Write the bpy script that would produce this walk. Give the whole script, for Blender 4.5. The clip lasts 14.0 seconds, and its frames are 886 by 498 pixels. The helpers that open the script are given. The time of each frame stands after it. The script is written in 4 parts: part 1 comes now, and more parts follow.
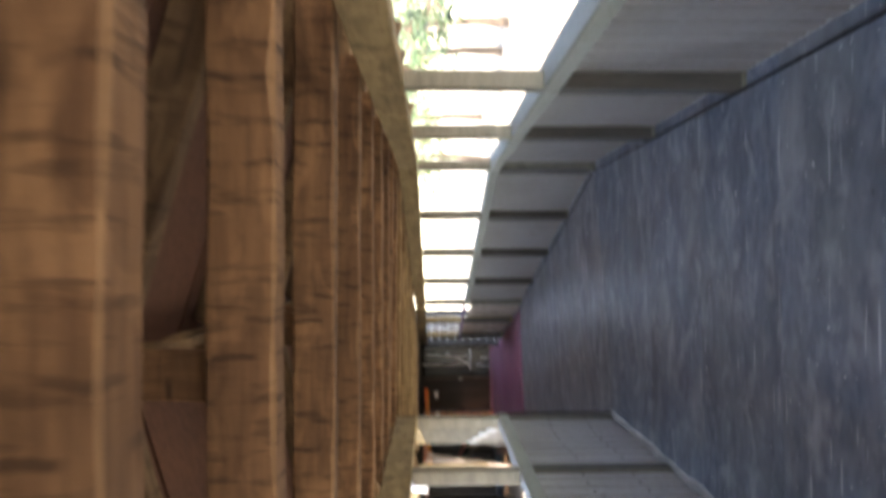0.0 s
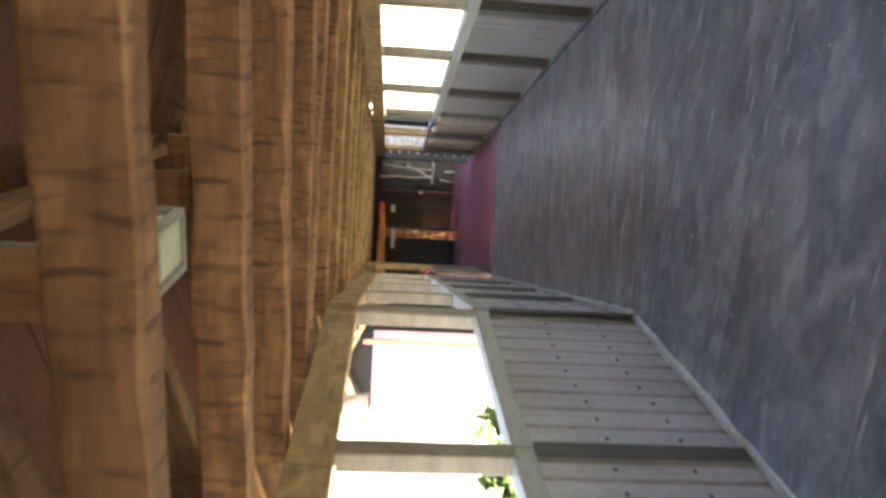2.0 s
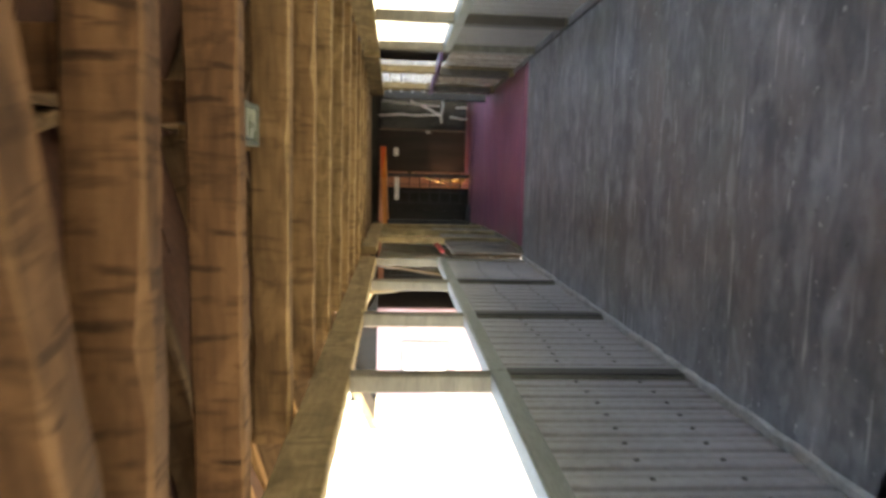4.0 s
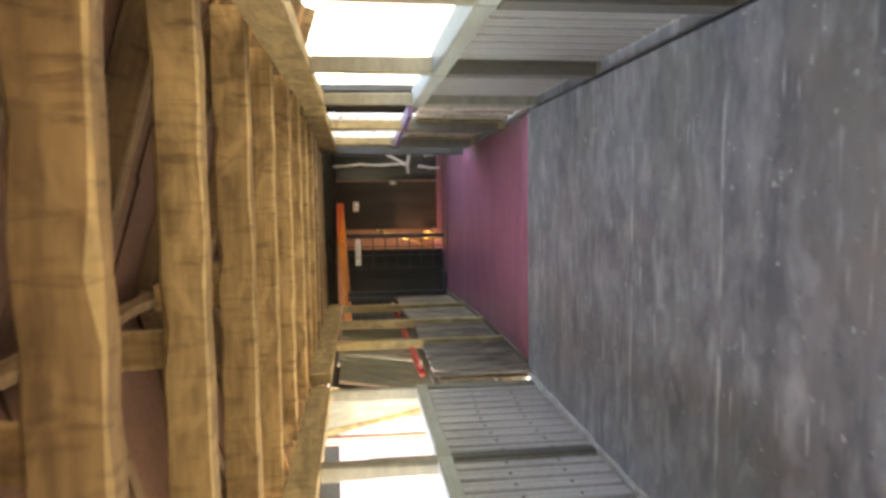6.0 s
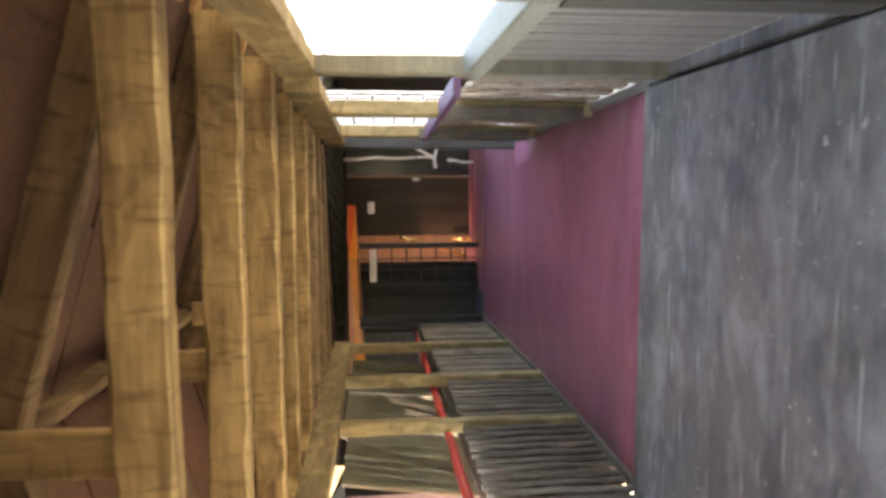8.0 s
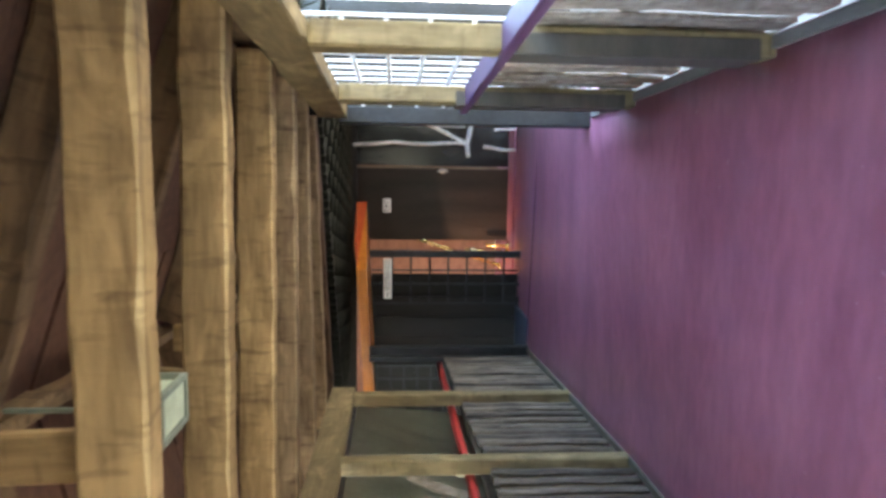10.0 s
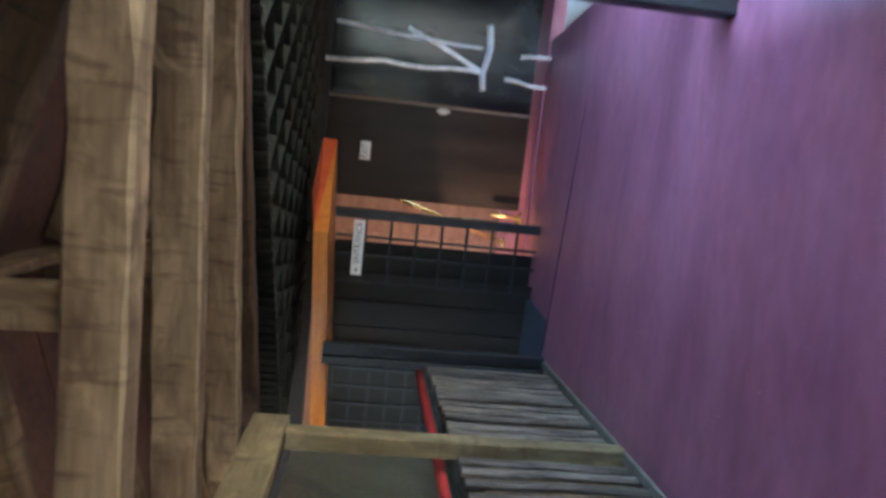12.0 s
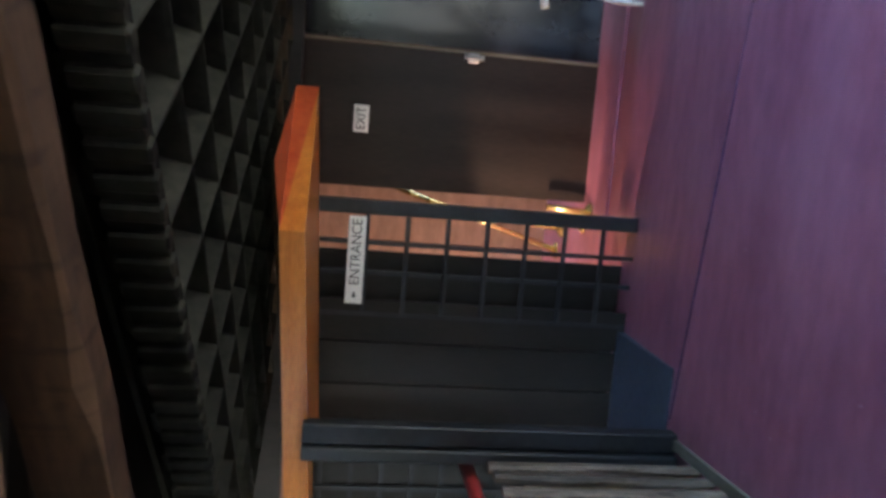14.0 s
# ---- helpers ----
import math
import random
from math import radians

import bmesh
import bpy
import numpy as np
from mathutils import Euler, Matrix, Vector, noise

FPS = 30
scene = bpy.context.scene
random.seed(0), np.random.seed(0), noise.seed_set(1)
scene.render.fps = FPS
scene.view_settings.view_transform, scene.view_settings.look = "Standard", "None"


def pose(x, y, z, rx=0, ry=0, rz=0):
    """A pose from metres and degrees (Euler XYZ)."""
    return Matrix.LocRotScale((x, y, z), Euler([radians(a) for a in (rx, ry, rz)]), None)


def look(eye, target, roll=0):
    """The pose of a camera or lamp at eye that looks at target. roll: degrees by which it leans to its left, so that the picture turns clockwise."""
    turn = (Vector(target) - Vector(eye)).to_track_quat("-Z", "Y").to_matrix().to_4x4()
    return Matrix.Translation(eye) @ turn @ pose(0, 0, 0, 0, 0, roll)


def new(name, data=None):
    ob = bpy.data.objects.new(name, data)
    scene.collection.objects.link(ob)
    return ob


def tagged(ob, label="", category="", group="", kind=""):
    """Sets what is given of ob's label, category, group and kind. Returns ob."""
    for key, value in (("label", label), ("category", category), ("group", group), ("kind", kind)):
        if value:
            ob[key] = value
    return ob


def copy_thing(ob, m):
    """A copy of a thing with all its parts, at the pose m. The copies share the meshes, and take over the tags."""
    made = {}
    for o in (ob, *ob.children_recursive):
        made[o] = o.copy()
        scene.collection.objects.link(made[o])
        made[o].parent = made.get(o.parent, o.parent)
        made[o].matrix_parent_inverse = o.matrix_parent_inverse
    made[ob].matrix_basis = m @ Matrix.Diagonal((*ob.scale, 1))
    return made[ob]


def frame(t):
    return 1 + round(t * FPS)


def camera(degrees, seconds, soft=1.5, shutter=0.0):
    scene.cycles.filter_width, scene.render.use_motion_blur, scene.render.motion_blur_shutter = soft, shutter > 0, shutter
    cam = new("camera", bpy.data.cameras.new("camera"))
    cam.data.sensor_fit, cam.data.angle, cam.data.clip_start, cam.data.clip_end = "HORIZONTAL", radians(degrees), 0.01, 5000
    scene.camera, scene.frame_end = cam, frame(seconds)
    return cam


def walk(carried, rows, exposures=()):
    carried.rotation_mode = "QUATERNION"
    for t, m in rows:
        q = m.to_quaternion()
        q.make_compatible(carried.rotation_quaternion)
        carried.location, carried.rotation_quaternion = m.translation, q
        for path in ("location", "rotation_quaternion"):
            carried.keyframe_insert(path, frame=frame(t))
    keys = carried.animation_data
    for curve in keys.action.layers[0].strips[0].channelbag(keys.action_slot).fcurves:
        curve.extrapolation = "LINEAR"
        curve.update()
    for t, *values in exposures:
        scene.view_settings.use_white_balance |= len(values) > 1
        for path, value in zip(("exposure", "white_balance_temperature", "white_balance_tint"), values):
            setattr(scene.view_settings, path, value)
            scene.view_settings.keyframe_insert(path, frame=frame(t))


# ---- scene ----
cam = camera(66.0, 14.0, soft=3.3, shutter=0.5)
METRES, EYE, TILT, LEAN, TURN = 14.0, 1.45, 0.0, 0.0, -4.6
PATH = [
    (0, (-0.444, 0.05, 1.7), (0.156, 1.957, 1.672), -90.3),
    (0.5, (-0.253, 0.525, 1.71), (0.024, 2.503, 1.595), -89.6),
    (1, (-0.102, 1.139, 1.689), (0.095, 3.126, 1.58), -88.3),
    (1.5, (0.152, 1.659, 1.68), (0.229, 3.654, 1.574), -87.2),
    (2, (0.358, 2.196, 1.671), (0.37, 4.19, 1.516), -87.1),
    (2.2, (0.446, 2.383, 1.685), (0.467, 4.374, 1.503), -87.3),
    (4.3, (1.165, 4.994, 1.624), (0.882, 6.966, 1.447), -89.2),
    (4.5, (1.215, 5.223, 1.623), (0.933, 7.19, 1.391), -89.1),
    (5, (1.418, 5.807, 1.621), (1.168, 7.775, 1.369), -88.2),
    (5.5, (1.581, 6.398, 1.59), (1.409, 8.378, 1.366), -89.1),
    (6, (1.747, 6.98, 1.576), (1.58, 8.959, 1.335), -91.2),
    (6.5, (1.838, 7.567, 1.566), (1.666, 9.547, 1.346), -91.3),
    (7, (1.849, 8.19, 1.559), (1.64, 10.161, 1.294), -91.3),
    (7.5, (1.967, 8.791, 1.574), (1.776, 10.77, 1.354), -91.0),
    (8, (1.982, 9.377, 1.557), (1.769, 11.357, 1.364), -90.7),
    (8.2, (1.987, 9.612, 1.518), (1.765, 11.593, 1.357), -91.5),
    (10.5, (1.892, 11.948, 1.524), (1.633, 13.927, 1.388), -88.3),
    (11, (1.821, 12.476, 1.494), (1.478, 14.437, 1.297), -86.4),
    (11.5, (1.732, 13.073, 1.493), (1.457, 15.047, 1.328), -86.6),
    (12, (1.624, 13.578, 1.524), (1.32, 15.542, 1.307), -84.7),
    (12.5, (1.46, 14.154, 1.557), (1.095, 16.108, 1.332), -84.9),
    (13, (1.434, 14.688, 1.553), (1.091, 16.647, 1.342), -86.8),
    (13.5, (1.324, 15.233, 1.575), (1.034, 17.199, 1.344), -86.4),
    (14, (1.212, 15.711, 1.604), (0.969, 17.681, 1.358), -86.3),
]
walk(cam, [(t, look(eye, target, roll)) for t, eye, target, roll in PATH],
     exposures=[(0, 3.4, 7600, 16), (0.5, 3.95, 8000, 16), (1.0, 3.85, 8300, 17), (1.5, 3.8, 8300, 16), (2.2, 3.9, 8600, 16), (4.5, 3.7, 8900, 9), (5.0, 4.1, 9000, 11), (6.5, 4.45, 9300, 11), (8, 4.35, 9000, 12), (10.5, 4.75, 6300, 5), (11.0, 4.95, 6000, 6), (11.5, 4.7, 5700, 6), (12.5, 4.25, 6200, 4), (13.2, 4.3, 6200, 4), (14, 4.35, 6100, 7)])

# ---- world, sun, exposure ----
SUN_AZ, SUN_EL = radians(226), radians(66)
world = bpy.data.worlds.new("sky")
scene.world = world
world.use_nodes = True
wn = world.node_tree.nodes
sky = wn.new("ShaderNodeTexSky")
sky.sky_type = "NISHITA"
sky.sun_disc = False
sky.sun_elevation, sky.sun_rotation = SUN_EL, SUN_AZ
world.node_tree.links.new(sky.outputs[0], wn["Background"].inputs[0])
wn["Background"].inputs[1].default_value = 0.15
sun = new("sun", bpy.data.lights.new("sun", "SUN"))
sun.data.energy, sun.data.angle, sun.data.color = 2.8, radians(0.6), (1.0, 0.95, 0.86)
sun.matrix_world = look((0, 0, 0), (-math.sin(SUN_AZ) * math.cos(SUN_EL), -math.cos(SUN_AZ) * math.cos(SUN_EL), -math.sin(SUN_EL)))

# ---- materials ----


def material(name, dark, light, scale=3.0, stretch=(1, 1, 1), rough=0.7, metal=0.0, bump=0.25, fine=30.0, wear=None, vary=0.12, spec=0.5, wear_at=0.62):
    """A surface of two tones mixed by stretched grain, with a second, finer scale, wear patches and relief."""
    m = bpy.data.materials.new(name)
    m.use_nodes = True
    n, l = m.node_tree.nodes, m.node_tree.links
    b = n["Principled BSDF"]
    b.inputs["Metallic"].default_value = metal
    b.inputs["Specular IOR Level"].default_value = spec
    co = n.new("ShaderNodeTexCoord")
    info = n.new("ShaderNodeObjectInfo")
    off = n.new("ShaderNodeVectorMath")
    off.operation = "MULTIPLY_ADD"
    l.new(info.outputs["Random"], off.inputs[0])
    off.inputs[1].default_value = (17, 31, 23) if vary else (0, 0, 0)
    l.new(co.outputs["Object"], off.inputs[2])
    mp = n.new("ShaderNodeMapping")
    mp.inputs["Scale"].default_value = stretch
    l.new(off.outputs[0], mp.inputs[0])
    big = n.new("ShaderNodeTexNoise")
    big.inputs["Scale"].default_value = scale
    big.inputs["Detail"].default_value = 5
    l.new(mp.outputs[0], big.inputs["Vector"])
    small = n.new("ShaderNodeTexNoise")
    small.inputs["Scale"].default_value = fine
    small.inputs["Detail"].default_value = 4
    l.new(mp.outputs[0], small.inputs["Vector"])
    add = n.new("ShaderNodeMix")
    add.inputs[0].default_value = 0.4
    l.new(big.outputs[0], add.inputs[2])
    l.new(small.outputs[0], add.inputs[3])
    ramp = n.new("ShaderNodeValToRGB")
    ramp.color_ramp.elements[0].position, ramp.color_ramp.elements[1].position = 0.36, 0.64
    ramp.color_ramp.elements[0].color, ramp.color_ramp.elements[1].color = (*dark, 1), (*light, 1)
    l.new(add.outputs[0], ramp.inputs[0])
    out = ramp.outputs[0]
    if wear:
        wt = n.new("ShaderNodeTexNoise")
        wt.inputs["Scale"].default_value = 1.7
        wt.inputs["Detail"].default_value = 7
        wt.inputs["Roughness"].default_value = 0.7
        l.new(off.outputs[0], wt.inputs["Vector"])
        wr = n.new("ShaderNodeMapRange")
        wr.inputs[1].default_value, wr.inputs[2].default_value = wear_at, wear_at + 0.12
        l.new(wt.outputs[0], wr.inputs[0])
        mix = n.new("ShaderNodeMix")
        mix.data_type = "RGBA"
        l.new(wr.outputs[0], mix.inputs[0])
        l.new(out, mix.inputs[6])
        mix.inputs[7].default_value = (*wear, 1)
        out = mix.outputs[2]
    if vary:
        hs = n.new("ShaderNodeHueSaturation")
        mr = n.new("ShaderNodeMapRange")
        mr.inputs[3].default_value, mr.inputs[4].default_value = 1 - vary, 1 + vary
        l.new(info.outputs["Random"], mr.inputs[0])
        l.new(mr.outputs[0], hs.inputs["Value"])
        l.new(out, hs.inputs["Color"])
        out = hs.outputs[0]
    l.new(out, b.inputs["Base Color"])
    rr = n.new("ShaderNodeMapRange")
    rr.inputs[3].default_value, rr.inputs[4].default_value = max(rough - 0.12, 0.03), min(rough + 0.12, 1)
    l.new(big.outputs[0], rr.inputs[0])
    l.new(rr.outputs[0], b.inputs["Roughness"])
    bp = n.new("ShaderNodeBump")
    bp.inputs["Strength"].default_value, bp.inputs["Distance"].default_value = bump, 0.01
    l.new(add.outputs[0], bp.inputs["Height"])
    l.new(bp.outputs[0], b.inputs["Normal"])
    return m


def glow(name, colour, strength):
    m = bpy.data.materials.new(name)
    m.use_nodes = True
    b = m.node_tree.nodes["Principled BSDF"]
    b.inputs["Base Color"].default_value = (*colour, 1)
    b.inputs["Emission Color"].default_value = (*colour, 1)
    b.inputs["Emission Strength"].default_value = strength
    return m


def overlay(m, colour, stretch, lo, hi, amount, scale=1.0, detail=3, bump=0.0, warp=0.0, spread=1):
    """A second tone laid over a material where a stretched noise passes lo..hi, with relief if asked."""
    n, l = m.node_tree.nodes, m.node_tree.links
    b = n["Principled BSDF"]
    old = b.inputs["Base Color"].links[0].from_socket
    co = n.new("ShaderNodeTexCoord")
    info = n.new("ShaderNodeObjectInfo")
    off = n.new("ShaderNodeVectorMath")
    off.operation = "MULTIPLY_ADD"
    l.new(info.outputs["Random"], off.inputs[0])
    off.inputs[1].default_value = (13 * spread, 7 * spread, 29 * spread)
    l.new(co.outputs["Object"], off.inputs[2])
    mp = n.new("ShaderNodeMapping")
    mp.inputs["Scale"].default_value = stretch
    l.new(off.outputs[0], mp.inputs[0])
    w = n.new("ShaderNodeTexNoise")
    w.inputs["Scale"].default_value = scale
    w.inputs["Detail"].default_value = detail
    w.inputs["Distortion"].default_value = warp
    l.new(mp.outputs[0], w.inputs["Vector"])
    mr = n.new("ShaderNodeMapRange")
    mr.inputs[1].default_value, mr.inputs[2].default_value, mr.inputs[4].default_value = lo, hi, amount
    l.new(w.outputs[0], mr.inputs[0])
    mix = n.new("ShaderNodeMix")
    mix.data_type = "RGBA"
    l.new(mr.outputs[0], mix.inputs[0])
    l.new(old, mix.inputs[6])
    mix.inputs[7].default_value = (*colour, 1)
    l.new(mix.outputs[2], b.inputs["Base Color"])
    if bump:
        bp = n.new("ShaderNodeBump")
        bp.inputs["Strength"].default_value, bp.inputs["Distance"].default_value = bump, 0.006
        l.new(w.outputs[0], bp.inputs["Height"])
        l.new(b.inputs["Normal"].links[0].from_socket, bp.inputs["Normal"])
        l.new(bp.outputs[0], b.inputs["Normal"])
    return m


def knots(m, colour):
    """Sparse round knots."""
    n, l = m.node_tree.nodes, m.node_tree.links
    b = n["Principled BSDF"]
    old = b.inputs["Base Color"].links[0].from_socket
    co = n.new("ShaderNodeTexCoord")
    v = n.new("ShaderNodeTexVoronoi")
    v.inputs["Scale"].default_value = 2.6
    l.new(co.outputs["Object"], v.inputs["Vector"])
    mr = n.new("ShaderNodeMapRange")
    mr.inputs[1].default_value, mr.inputs[2].default_value = 0.075, 0.03
    mr.inputs[4].default_value = 0.75
    l.new(v.outputs["Distance"], mr.inputs[0])
    mix = n.new("ShaderNodeMix")
    mix.data_type = "RGBA"
    l.new(mr.outputs[0], mix.inputs[0])
    l.new(old, mix.inputs[6])
    mix.inputs[7].default_value = (*colour, 1)
    l.new(mix.outputs[2], b.inputs["Base Color"])
    return m


def saw_bands(m, colour, amount):
    """Dark saw bites at even steps along a timber, each broken off part way across."""
    n, l = m.node_tree.nodes, m.node_tree.links
    b = n["Principled BSDF"]
    old = b.inputs["Base Color"].links[0].from_socket
    co = n.new("ShaderNodeTexCoord")
    w = n.new("ShaderNodeTexWave")
    w.inputs["Scale"].default_value, w.inputs["Distortion"].default_value = 3.4, 2.6
    w.inputs["Detail"].default_value, w.inputs["Detail Scale"].default_value = 3.0, 1.4
    l.new(co.outputs["Object"], w.inputs["Vector"])
    band = n.new("ShaderNodeMapRange")
    band.inputs[1].default_value, band.inputs[2].default_value = 0.86, 0.99
    l.new(w.outputs["Fac"], band.inputs[0])
    p = n.new("ShaderNodeTexNoise")
    p.inputs["Scale"].default_value, p.inputs["Detail"].default_value = 9.0, 2
    l.new(co.outputs["Object"], p.inputs["Vector"])
    patch = n.new("ShaderNodeMapRange")
    patch.inputs[1].default_value, patch.inputs[2].default_value, patch.inputs[4].default_value = 0.44, 0.60, amount
    l.new(p.outputs[0], patch.inputs[0])
    k = n.new("ShaderNodeMath")
    k.operation = "MULTIPLY"
    l.new(band.outputs[0], k.inputs[0])
    l.new(patch.outputs[0], k.inputs[1])
    mix = n.new("ShaderNodeMix")
    mix.data_type = "RGBA"
    l.new(k.outputs[0], mix.inputs[0])
    l.new(old, mix.inputs[6])
    mix.inputs[7].default_value = (*colour, 1)
    l.new(mix.outputs[2], b.inputs["Base Color"])


def sawn(name, dark, light, mark, vary=0.16, bites=0.3):
    """Rough-sawn timber: long grain, mottled weathering, faint cross saw marks and a few knots."""
    m = material(name, dark, light, 2.2, (0.45, 4, 4), 0.78, bump=0.35, fine=12, vary=vary, spec=0.3)
    pale = tuple(min(c * 1.35, 0.7) for c in light)
    overlay(m, mark, (2.6, 6, 6), 0.47, 0.70, 0.6, 1.0, 6, warp=1.2)
    overlay(m, pale, (4, 8, 8), 0.52, 0.68, 0.6, 1.0, 5, warp=0.8)
    overlay(m, mark, (24, 5, 5), 0.58, 0.70, 0.5, 1.0, 3, bump=0.5, warp=0.4)
    saw_bands(m, mark, bites)
    return knots(m, mark)


M_JOIST_OLD = sawn("sawn_reddish_pine", (0.115, 0.058, 0.030), (0.235, 0.13, 0.066), (0.05, 0.026, 0.014), bites=0.8)
M_JOIST = sawn("sawn_yellow_pine", (0.19, 0.122, 0.056), (0.37, 0.25, 0.122), (0.085, 0.05, 0.026))
M_JOIST_MID = sawn("sawn_brown_pine", (0.13, 0.078, 0.037), (0.265, 0.165, 0.08), (0.065, 0.035, 0.017))
M_JOIST_GREY = sawn("weathered_grey_joist", (0.175, 0.118, 0.066), (0.36, 0.255, 0.152), (0.07, 0.036, 0.024))
overlay(M_JOIST_OLD, (0.03, 0.016, 0.009), (30, 5, 5), 0.57, 0.70, 0.5, 1.0, 2, bump=0.4, warp=0.4)
# Dark wood for the last joist; the dim end is put into it too.
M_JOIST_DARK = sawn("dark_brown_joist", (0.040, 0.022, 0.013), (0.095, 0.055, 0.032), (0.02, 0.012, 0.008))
# Paler lower arrises per joist wood: wear, with light from below painted in.
LIT_WORN_EDGE = {
    "sawn_reddish_pine": sawn("lit_worn_reddish_arris", (0.16, 0.09, 0.047), (0.29, 0.17, 0.088), (0.08, 0.045, 0.024)),
    "sawn_brown_pine": sawn("lit_worn_brown_arris", (0.25, 0.165, 0.08), (0.44, 0.31, 0.16), (0.10, 0.06, 0.03)),
    "sawn_yellow_pine": sawn("lit_worn_yellow_arris", (0.32, 0.225, 0.11), (0.54, 0.40, 0.215), (0.12, 0.075, 0.04)),
    "weathered_grey_joist": sawn("lit_worn_grey_arris", (0.27, 0.20, 0.115), (0.47, 0.36, 0.22), (0.11, 0.07, 0.045)),
    "dark_brown_joist": sawn("lit_worn_dark_arris", (0.07, 0.04, 0.024), (0.14, 0.085, 0.05), (0.03, 0.018, 0.012)),
}
M_PLATE = sawn("sawn_plate", (0.18, 0.135, 0.07), (0.31, 0.24, 0.13), (0.10, 0.07, 0.038), bites=0.15)
M_RAFTER = sawn("old_rafter", (0.085, 0.054, 0.031), (0.20, 0.13, 0.072), (0.045, 0.027, 0.016), bites=0.5)
M_POST = material("grey_painted_timber", (0.13, 0.117, 0.088), (0.21, 0.19, 0.148), 3, (4, 4, 0.6), 0.7, bump=0.2, wear=(0.18, 0.15, 0.12))
M_RAIL = material("grey_painted_rail", (0.165, 0.16, 0.143), (0.25, 0.245, 0.225), 3, (3, 0.6, 3), 0.6, bump=0.2, wear=(0.2, 0.18, 0.16))
M_SHEET = material("corrugated_sheet", (0.29, 0.255, 0.24), (0.43, 0.385, 0.365), 1.5, (1, 1, 1), 0.4, bump=0.1, wear=(0.20, 0.15, 0.13), vary=0.06)
M_SHEET_PALE = material("pale_corrugated_sheet", (0.22, 0.195, 0.18), (0.33, 0.30, 0.28), 1.5, (1, 1, 1), 0.5, bump=0.1, wear=(0.20, 0.15, 0.13), vary=0.06)


def translucent(m, colour, amount):
    """Lets some daylight through a thin sheet."""
    n, l = m.node_tree.nodes, m.node_tree.links
    t = n.new("ShaderNodeBsdfTranslucent")
    t.inputs["Color"].default_value = (*colour, 1)
    mix = n.new("ShaderNodeMixShader")
    mix.inputs[0].default_value = amount
    l.new(n["Principled BSDF"].outputs[0], mix.inputs[1])
    l.new(t.outputs[0], mix.inputs[2])
    l.new(mix.outputs[0], n["Material Output"].inputs[0])


translucent(M_SHEET_PALE, (0.30, 0.26, 0.23), 0.3)
translucent(M_SHEET, (0.34, 0.29, 0.26), 0.06)
M_DARKBROWN = material("plain_dark_brown", (0.05, 0.042, 0.034), (0.09, 0.075, 0.06), 3, (4, 4, 0.6), 0.65, bump=0.2)


def floor_paint(name, dark, light, warm):
    """Worn walkway paint: broad tone changes, crosswise scuffs, rubbed pale patches, dark grime and specks."""
    m = material(name, dark, light, 1.5, (0.6, 1.3, 1), 0.42, bump=0.12, fine=16, vary=0, spec=0.32)
    overlay(m, (0.22, 0.235, 0.205), (0.5, 0.9, 1), 0.48, 0.66, 0.6, 1.0, 5)
    overlay(m, warm, (0.4, 0.8, 1), 0.50, 0.66, 0.6, 1.6, 5)
    overlay(m, (0.52, 0.535, 0.55), (1.3, 2.8, 1), 0.52, 0.74, 0.45, 1.0, 5, warp=0.5)
    overlay(m, (0.085, 0.088, 0.095), (0.9, 1.7, 1), 0.54, 0.75, 0.6, 1.0, 6, warp=0.5)
    overlay(m, (0.11, 0.12, 0.14), (2.5, 5, 1), 0.52, 0.66, 0.55, 1.0, 8, warp=0.3)
    overlay(m, (0.54, 0.56, 0.59), (3, 5.5, 1), 0.57, 0.69, 0.42, 1.0, 8, warp=0.6)
    overlay(m, (0.56, 0.58, 0.61), (3.6, 5.5, 1), 0.55, 0.71, 0.42, 1.0, 8)
    overlay(m, (0.70, 0.71, 0.72), (2.6, 40, 1), 0.67, 0.73, 0.8, 1.0, 2)
    overlay(m, (0.74, 0.74, 0.74), (20, 32, 1), 0.70, 0.75, 0.85, 1.0, 2)
    overlay(m, (0.04, 0.04, 0.04), (30, 30, 1), 0.70, 0.77, 0.55, 1.0, 2)
    return m


M_BLUE = floor_paint("blue_grey_floor_paint", (0.115, 0.145, 0.19), (0.29, 0.335, 0.395), (0.215, 0.225, 0.235))
M_GREYBLUE = floor_paint("worn_grey_floor_paint", (0.15, 0.158, 0.175), (0.36, 0.365, 0.385), (0.31, 0.275, 0.26))


